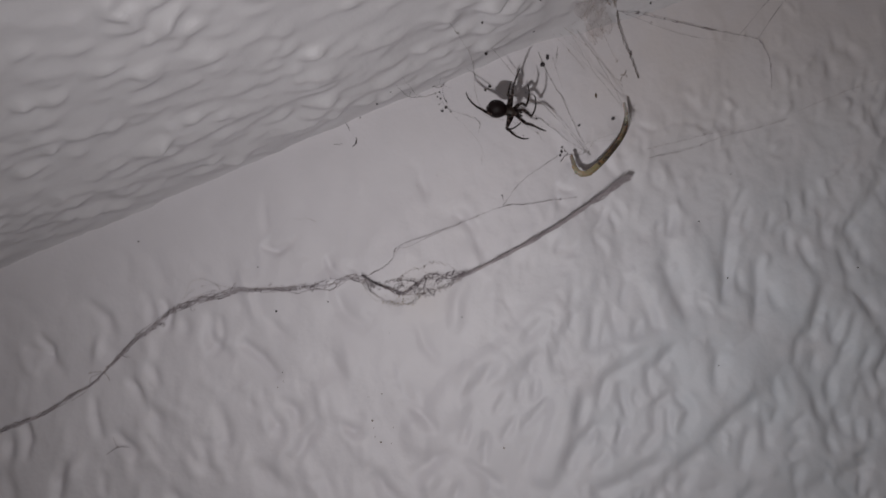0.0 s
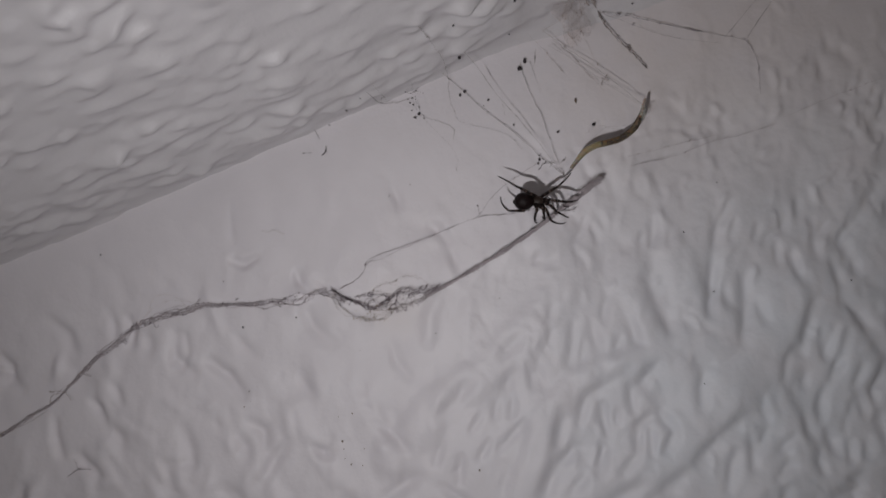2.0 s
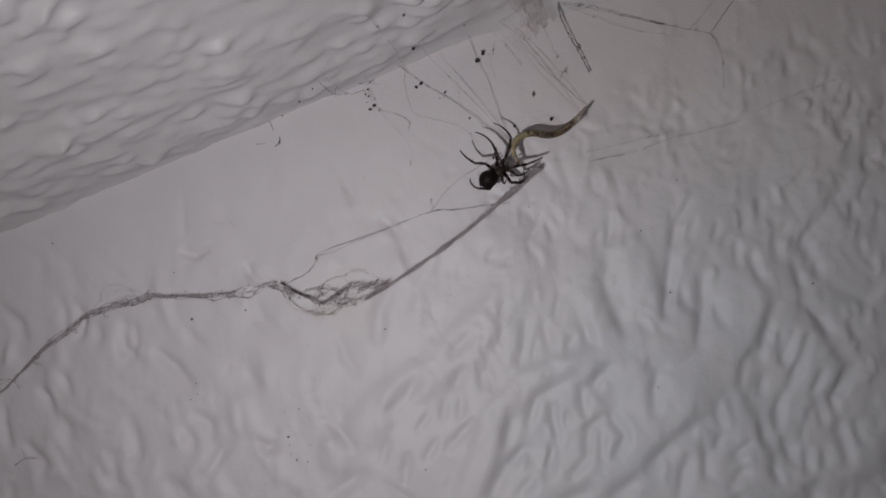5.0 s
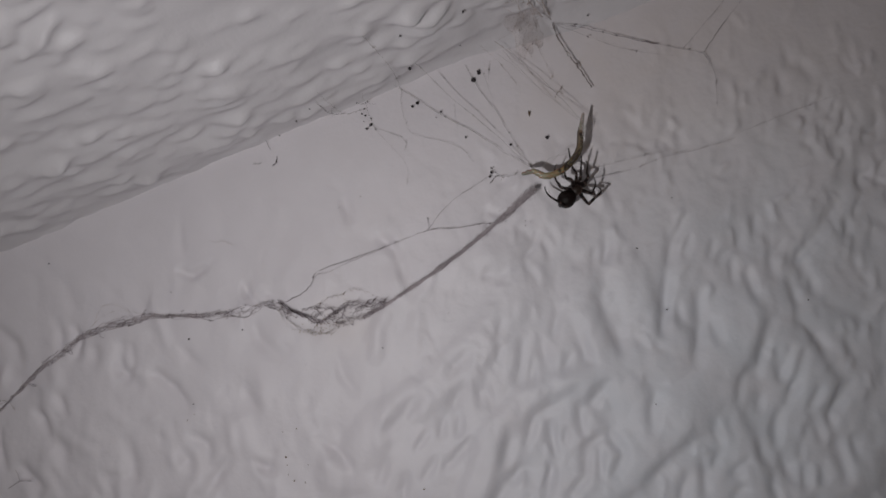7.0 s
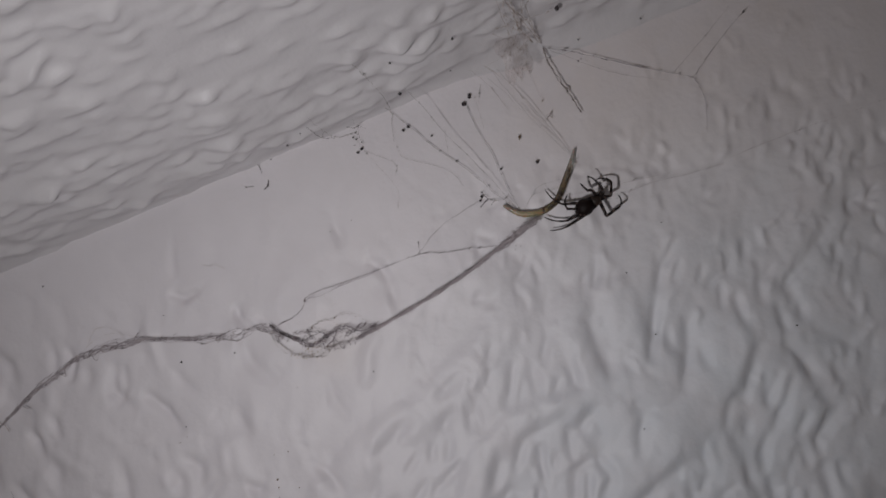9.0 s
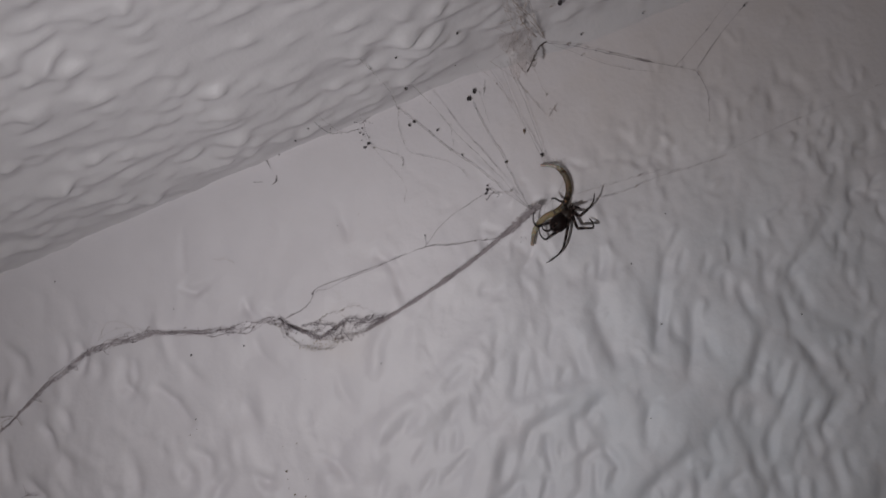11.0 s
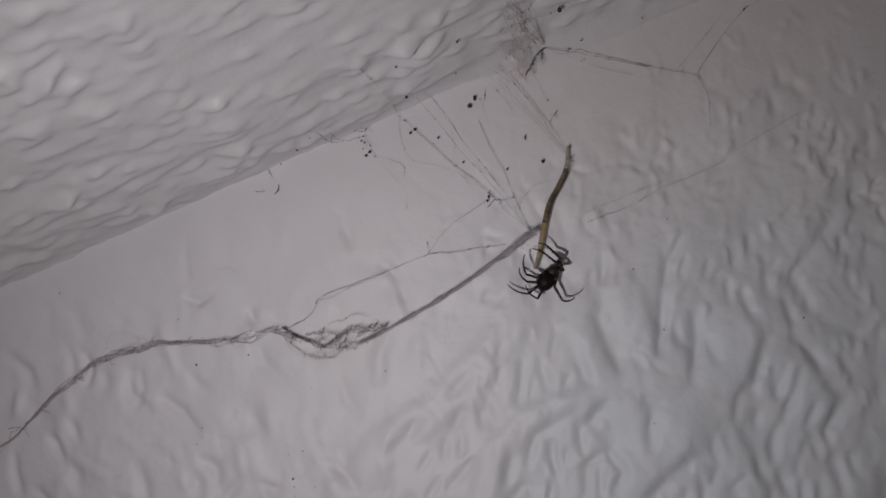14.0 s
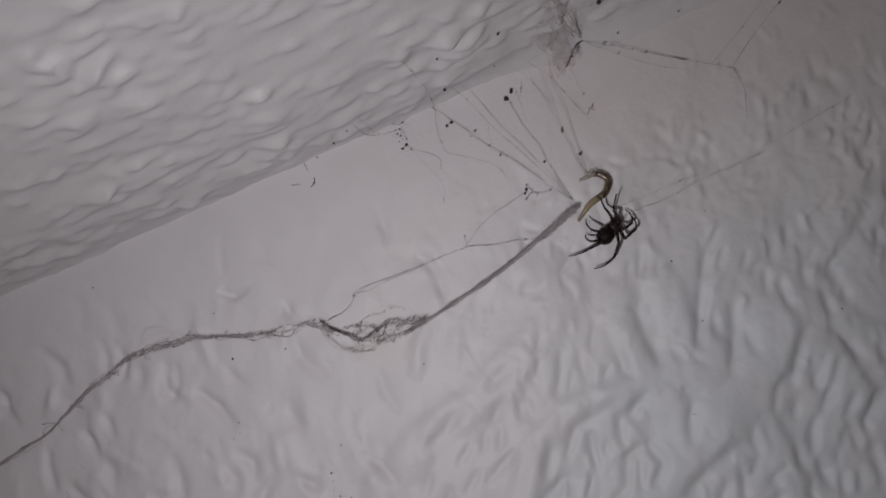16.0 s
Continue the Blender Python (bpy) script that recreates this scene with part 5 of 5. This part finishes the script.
LEG_5_ROWS = [
    (0, 1, 0.6, 1.7, 1, 1.4, 4.1), (0.5, 1.4, 0.6, 2.4, 1, 2.8, 1.6), (1, 1.9, 1.4, 3.6, 3.3, 4.9, 6.1),
    (1.5, 1.9, 1, 3.3, 1.8, 4.9, 3.1), (2, 1.4, 0.9, 2.4, 1.6, 3.9, 2.9), (2.5, 1, 0.9, 1.6, 1.4, 1.5, 2.5),
    (3, 1.1, 0.6, 1.7, 0.9, 2.6, 2.1), (3.5, 0.7, 0.4, 0.9, 0.5, 1.4, 1.7), (4, 1.7, 1.9, 2.5, 2.6, 3.9, 3.7),
    (4.5, 2.4, 2.5, 2.8, 4.1, 1.6, 4.8), (5, 2.8, 1.6, 3.8, 3, 2.9, 6.1), (7.5, 0.7, 1.2, 1.3, 2.4, 2.3, 4),
    (8, 1, 0.8, 2.1, 1.5, 3.3, 3.2), (8.5, -0.3, 0.9, -0.4, 1.4, -1.2, 2.3), (9, -0.1, 1.1, -0.2, 1.6, -1, 2.6),
    (11.5, 0.5, 1.1, 0.7, 1.8, -0.3, 2.6), (12, -0.2, 1.7, -0.6, 3.3, -1.3, 4.3), (12.5, -0.9, 2.1, -0.7, 3.2, -1.1, 5.5),
    (13, -0.3, 1.4, 0.1, 2.1, -0.3, 3.3), (13.5, 0.2, 0.9, 0.4, 1.3, 0.5, 2.7), (14, 0.8, 0, 1.1, 1.5, 0.9, 3.9),
    (14.5, 0.4, 0.7, 0.5, 1, 0.3, 1.8), (15, 0.5, 1, 0.8, 1.6, 0.3, 2.3), (15.5, 0.2, 1.1, 0, 2, -0.3, 3.5),
    (16, 0.3, 1.2, 0.9, 2.4, 1.1, 3.8),
]
LEG_6_ROWS = [
    (0, -0.2, 1.6, -0.3, 2.7, 0.2, 5), (0.5, 0.5, 1.2, 0.8, 1.9, 0.9, 3.1), (1, -0.1, 1.8, -0.1, 3, -1.8, 4),
    (1.5, -0.4, 2, -0.6, 3.6, -2.5, 5.2), (2, -1.6, 1.1, -2.7, 2, -4.8, 3.6), (2.5, 0.6, 1.7, 1.1, 3, 1, 4.8),
    (3, 0.8, 1.3, 1.4, 2.1, 1.5, 4.1), (3.5, 0.6, 1.2, 1.1, 1.9, 1.7, 3.4), (4, -2.4, 1.8, -3.3, 2.6, -4.8, 3.8),
    (4.5, 1.1, 2.2, 1.1, 3.2, 0.4, 4), (5, 0.8, 1.8, 1.2, 3.4, 0.4, 6.1), (7.5, -0.1, 1.1, -0.1, 1.7, 0.6, 2.6),
    (8, -2.3, 1.5, -1.4, 2.4, 0.3, 2.9), (8.5, -1.5, 0.8, -2.6, 1.4, -1.4, 1.7), (9, -3.7, 1.1, -4.5, 2.3, -4.6, 4.9),
    (11.5, -3.8, 0.8, -4.2, 2, -2.9, 3), (12, -4, 0, -4.8, 0.6, -5.6, 2.4), (12.5, -1.8, 0.4, -3.1, 0.7, -1.2, 2),
    (13, -2.1, -0.1, -3.7, -0.3, -4.5, -0.8), (13.5, -3.7, 1, -4.1, 2, -3.4, 2.9), (14, -2, 1.1, -2.6, 2.5, -0.5, 4.2),
    (14.5, -2.4, 1.1, -2.8, 3.3, -0.7, 4.4), (15, 0.1, 1.7, -0, 3.3, -0.2, 6), (15.5, -1.5, 1.3, -2.6, 2.2, -1.5, 3.1),
    (16, -2, 0.8, -2.8, 1.8, -1.7, 3.3),
]
LEG_7_ROWS = [
    (0, -0.4, 1.2, -0.7, 1.9, -0.6, 4.4), (0.5, -0.6, 1.2, -0.9, 2, -2.2, 3), (1, -1.4, 0.8, -2.3, 1.4, -3.1, 2.5),
    (1.5, -1.4, 1.3, -2.5, 2.3, -3.9, 4), (2, -2.4, -1.9, -3.7, -1.3, -4.6, 0.8), (2.5, -2.6, 1.5, -3.4, 2.1, -5.2, 3.2),
    (3, -1.7, 1.3, -3, 2.3, -4.4, 3.4), (3.5, -1.8, 1.3, -3.3, 2.3, -4.9, 3.8), (4, -2.5, -1.9, -3.8, -1.2, -4.6, 0.7),
    (4.5, -1.5, 1.5, -2.7, 2.7, -4.1, 4.4), (5, -1.1, 1.5, -2, 2.6, -2.8, 4.6), (7.5, -1.6, 1.5, -0.9, 2.5, 0.2, 3.7),
    (8, -1.9, 0.5, -3.4, 1, -2.8, 1.9), (8.5, -2.7, 0.5, -3.9, 0.7, -4, 2.3), (9, -3.5, 0.1, -4, 0.9, -2.6, 2.6),
    (11.5, -2.1, 0.1, -3.7, 0.1, -3.4, 1.3), (12, -2.4, -0.1, -4.3, -0.2, -3.3, 1.7),
    (12.5, -3.9, -0.7, -4.7, 0.3, -4.2, 2.2), (13, -4.4, -0.9, -5.1, -0.6, -5, 1), (13.5, -4.3, -0, -5, 1.3, -4.2, 3),
    (14, -2.5, 0.8, -3.3, 1.9, -2.3, 3.8), (14.5, -3.3, 0.8, -4.3, 1.6, -3.3, 3.8), (15, -2.4, -0.6, -3.7, 0.2, -3.3, 2.6),
    (15.5, -2.1, 0.8, -3.5, 2.1, -2.5, 5.5), (16, -3.2, -0.1, -3.8, 0.9, -3.1, 2),
]
LARVA_ROWS = [
    (0, 5.5, 29.5, -15, 29, -16.6, 27.5, -18.5, 25.1, -20, 22.9, -21, 21.1, -21.4, 20.1, -20.6, 20.1, -18.9),
    (0.5, 5.5, 28.7, -14.3, 28.6, -16.1, 27.4, -18.2, 25.2, -20, 23.3, -21, 22.1, -20.8, 22.9, -19.6, 24.6, -18.8),
    (1, 6.1, 29.8, -14.3, 29.2, -16.5, 28.1, -18.4, 27, -19.4, 25.4, -20.1, 23.9, -20.7, 22.8, -20.6, 23.1, -19.6),
    (1.5, 5, 34.5, -15.8, 33.4, -17.2, 31.8, -18.3, 29.8, -19.1, 28, -19.4, 26.4, -19.1, 24.9, -19, 23, -19.7),
    (2, 5, 34.8, -15.8, 33.7, -17.2, 32.1, -18.4, 30.2, -18.9, 28.6, -18.8, 26.9, -18.5, 25.2, -18.7, 23.2, -19.7),
    (2.5, 5, 35, -15.5, 33.7, -17.1, 32.1, -18.7, 30.4, -19.2, 28.4, -19.3, 26.5, -19.1, 24.8, -18.9, 23.1, -18.8),
    (3, 5, 35.1, -14.9, 34, -16.8, 32.8, -18.2, 31.3, -19, 29.3, -19.3, 27.4, -19.2, 25.5, -19.1, 23.1, -18.5),
    (3.5, 5, 35.6, -14.7, 34.5, -16.2, 33.3, -17.7, 31.5, -19, 29.3, -19.6, 27.3, -20, 25, -20.1, 22.7, -19.1),
    (4, 4.4, 28, -14.7, 29.4, -15.3, 30.3, -16.8, 30.1, -18.7, 29, -20.2, 26.8, -21.3, 24.7, -21.5, 22.9, -19.4),
    (4.5, 4.4, 30.5, -15.4, 30.5, -17.1, 30, -19.1, 28.9, -20.8, 26.9, -21.5, 25.1, -21.1, 23.7, -20, 22.8, -19.1),
    (5, 4.4, 32.3, -16.4, 30.6, -17.3, 28.8, -17.9, 27, -17.7, 25.2, -16.7, 23.4, -16.6, 22.3, -17.5, 22.1, -19.2),
    (7.5, 5.5, 33.2, -15.3, 32.2, -17.2, 31.3, -19.2, 29.7, -20.5, 28, -21.2, 26.2, -21, 25.2, -19.8, 24, -19.3),
    (8, 1.2, 35, -14.6, 33.6, -16.1, 31.5, -17.3, 29.5, -18.2, 27.8, -18.4, 26, -18.7, 24.1, -18.9, 22.4, -19.2),
    (8.5, 1.2, 33.3, -15.6, 32, -17.2, 30.3, -18.9, 28.7, -20.8, 26.9, -21.7, 25, -21.5, 23.5, -20.2, 22.9, -19),
    (9, 1.2, 33.6, -15.8, 32.4, -17.4, 30.8, -19.2, 29, -20.9, 26.8, -21.5, 24.6, -21, 23.4, -20.1, 22.7, -19.2),
    (11.5, 1.2, 27.9, -16.7, 29.6, -17.5, 30.4, -19.4, 29.9, -21.5, 28.2, -23, 25.8, -23.4, 24.1, -24.5, 23, -26.2),
    (12, 1.2, 32.8, -13.6, 32.3, -15.8, 31.3, -18, 29.6, -20.2, 27.4, -21.8, 25.7, -23.2, 24.2, -24.8, 22.6, -26),
    (12.5, 1.2, 33.2, -14.2, 32.2, -16.3, 31.1, -18.3, 29.4, -20, 27.5, -21.3, 25.6, -23.3, 24.4, -24.8, 22.6, -26.7),
    (13, 1.2, 32.8, -14.3, 31.4, -16.9, 30.2, -18.4, 28.5, -20.1, 26.7, -21.4, 25.1, -22.7, 24, -24.3, 23.5, -25.5),
    (13.5, 1.2, 31.6, -14.5, 31.1, -16.4, 29.9, -18.7, 28.2, -20.9, 26.7, -22.7, 25.4, -24.2, 24.5, -25.4, 23.7, -26.3),
    (14, 1.2, 32.4, -15, 31.1, -17.4, 29.3, -19.1, 27.4, -20.6, 25.8, -22.6, 24.5, -24.5, 23.2, -26.4, 22.2, -27.6),
    (14.5, 1.2, 32.5, -14.5, 30.8, -16.9, 29.1, -18.7, 27.5, -20.5, 25.7, -22.6, 24.1, -24.8, 22.9, -26.3, 21.7, -27.6),
    (15, 1.2, 31, -16.1, 30.4, -17.7, 28.8, -19.9, 27, -21.7, 25.4, -23, 23.9, -24.4, 23, -25.6, 22.8, -26.6),
    (15.5, 1.2, 30.9, -16.5, 30.1, -18.5, 28.9, -20.4, 27.3, -21.7, 25.9, -22.7, 24.6, -23.8, 24.1, -24.2, 23.9, -24.5),
    (16, 1.2, 27.7, -18.4, 29.5, -18.5, 30.5, -19.8, 29.6, -21.2, 28.3, -21.6, 27.1, -21.9, 26, -22.5, 25.2, -23),
]
CORD_END_ROWS = [
    (0, 26.9, -23.8), (0.5, 26.2, -22.8), (1, 27.4, -22), (1.5, 27.3, -22.6), (2, 26.1, -22.5), (2.5, 25.8, -22.1),
    (3, 26.6, -22.3), (3.5, 26.6, -20.9), (4, 26, -22.2), (4.5, 25.3, -21.2), (5, 24.3, -21), (7.5, 24.3, -21.3),
    (8, 24.1, -23), (8.5, 24.3, -23), (9, 25.3, -22.5), (11.5, 25.6, -21.5), (12, 23.8, -21.3), (12.5, 23.4, -21.9),
    (13, 24.4, -22.4), (13.5, 24.9, -22.2), (14, 24, -23.6), (14.5, 24.3, -22.5), (15, 22.9, -20.8), (15.5, 24, -20.7),
    (16, 24.8, -21.9),
]

LEG_ROWS = [LEG_0_ROWS, LEG_1_ROWS, LEG_2_ROWS, LEG_3_ROWS, LEG_4_ROWS, LEG_5_ROWS, LEG_6_ROWS, LEG_7_ROWS]
HIPS = [(0.52 * math.cos(a) * 1.15, 0.52 * math.sin(a)) for a in (radians(-140 + 40 * n) for n in range(8))]
TIMES = sorted({round(0.25 * n, 2) for n in range(65)})


def between(rows, t):
    """The row at a time, on a smooth run between its neighbours."""
    keys = [r[0] for r in rows]
    n = max(1, min(len(rows) - 1, sum(k <= t for k in keys)))
    s = min(1, max(0, (t - keys[n - 1]) / (keys[n] - keys[n - 1])))
    s = s * s * (3 - 2 * s) if keys[n] - keys[n - 1] > 1 else s
    return [a + (b - a) * s for a, b in zip(rows[n - 1][1:], rows[n][1:])]


def along(start, end, up=Vector((0, 0, 1))):
    """A pose at start with its x axis towards end."""
    x = (end - start).normalized()
    y = up.cross(x).normalized()
    z = x.cross(y)
    m = Matrix((x, y, z)).transposed().to_4x4()
    m.translation = start
    return m


def leg_joints(n, kx, ky, ax, ay, tx, ty):
    """Hip, knee, ankle and tip of a leg in the spider's space, in mm, from where the last three are seen from above."""
    hip = Vector((*HIPS[n], 0))
    seen, flat = [Vector((kx, ky, 0)), Vector((ax, ay, 0)), Vector((tx, ty, 0))], [hip]
    rises = []
    for aim, long in zip(seen, (FEMUR, TIBIA, TARSUS)):
        span = aim - flat[-1]
        reach = min(max(span.length, 0.2), 0.98 * long)
        flat.append(flat[-1] + span.normalized() * reach)
        rises.append(math.sqrt(long**2 - reach**2))
    # each joint may rise or fall; the knee stands up and the tip goes down to the web where that is free
    best = None
    for signs in ((1, -1, -1), (1, 1, -1), (1, -1, 1), (-1, 1, -1), (1, 1, 1), (-1, -1, 1), (-1, 1, 1), (-1, -1, -1)):
        heights = [sum(s * r for s, r in zip(signs[:k], rises)) for k in (1, 2, 3)]
        cost = sum(max(0, -1.5 - z) + max(0, z - 2.6) for z in heights) + 0.1 * sum(s * w < 0 for s, w in zip(signs, (1, -1, -1)))
        if best is None or cost < best[0] - 1e-6:
            best = (cost, heights)
    return [hip, *(p + Vector((0, 0, max(z, -1.7))) for p, z in zip(flat[1:], best[1]))]


def spider_pose(u, out, v, angle):
    m = Matrix(((1, 0, 0), (0, 0, -1), (0, 1, 0))).to_4x4() @ pose(0, 0, 0, 0, 0, angle)
    m.translation = place(u, v, out)
    return m


def motions():
    rows = []
    for t in TIMES:
        u, v = between(CORD_END_ROWS, t)
        root, tip = place(*CORD_ROOT), place(u, v, 3.5)
        rows.append((t, along(tip - (tip - root).normalized() * LONG / 1000, tip, Vector((0, -1, 0)))))
    walk(cord_end, rows)
    walk(spider, [(t, spider_pose(*between(BODY_ROWS, t))) for t in TIMES])
    for n, joints in enumerate(spider_legs):
        rows = [[], [], []]
        for t in TIMES:
            points = [p / 1000 for p in leg_joints(n, *between(LEG_ROWS[n], t))]
            for k in range(3):
                middle = (points[k] + points[k + 1]) / 2
                up = Vector((middle.x, middle.y, 0.0006)) if k == 2 else Vector((0, 0, 1))
                rows[k].append((t, along(points[k], points[k + 1], up)))
        for ob, some in zip(joints, rows):
            walk(ob, some)
    for line, start, long in guy_threads:
        rows = []
        for t in TIMES:
            u, v = between(GUY_MEET, t)
            tip = place(u, v, 0.7)
            rows.append((t, along(tip - (tip - start).normalized() * long, tip, Vector((0, -1, 0)))))
        walk(line, rows)
    anchor = wall_thread.matrix_basis.translation.copy()
    walk(wall_thread, [(t, pose(*anchor, 0, -turn, 0)) for t, turn in ((0, 0), (9, 0), (11.5, 4), (13, 8), (16, 8))])
    anchor = thick_strand.matrix_basis.translation.copy()
    swing = [(0, 0, 13), (0.5, 0, 26), (1, 0, 18), (1.5, 0, 0), (2, 0, -10), (2.5, 0, -5), (3, 0, -9), (3.5, 0, -6), (4, 0, 28), (4.5, 0, 9), (5, 0, 5), (7.5, 0, -2), (9.2, 0, 0), (11.3, -50, 58), (16, -50, 58)]
    walk(thick_strand, [(t, pose(*anchor, lean, turn, 0)) for t, lean, turn in swing])
    tracks = [[] for _ in larva_rings]
    heads = []
    for t in TIMES:
        out, *flat = between(LARVA_ROWS, t)
        run = spline([place(u, v, out) for u, v in zip(flat[::2], flat[1::2])], 8)
        far = [0]
        for a, b in zip(run, run[1:]):
            far.append(far[-1] + (b - a).length)
        heads.append((t, run[2]))

        def at(s):
            n = max(1, min(len(far) - 1, sum(f <= s for f in far)))
            return run[n - 1].lerp(run[n], (s - far[n - 1]) / max(far[n] - far[n - 1], 1e-9))

        for n in range(len(larva_rings)):
            s = far[-1] * (n + 0.5) / RINGS
            tracks[n].append((t, along(at(max(s - 0.0006, 0)), at(min(s + 0.0006, far[-1])), Vector((0, -1, 0)))))
            tracks[n][-1][1].translation = at(s)
    for ob, some in zip(larva_rings, tracks):
        walk(ob, some)
    for k, line in enumerate(drag_lines):
        rows = []
        for t, head in heads:
            root = place(*((29.4, -3.8), (28.6, -3.1), (27.1, -1.9))[k], 1.5)
            rows.append((t, along(head + (root - head).normalized() * 0.0155, head, Vector((0, -1, 0)))))
        walk(line, rows)


motions()
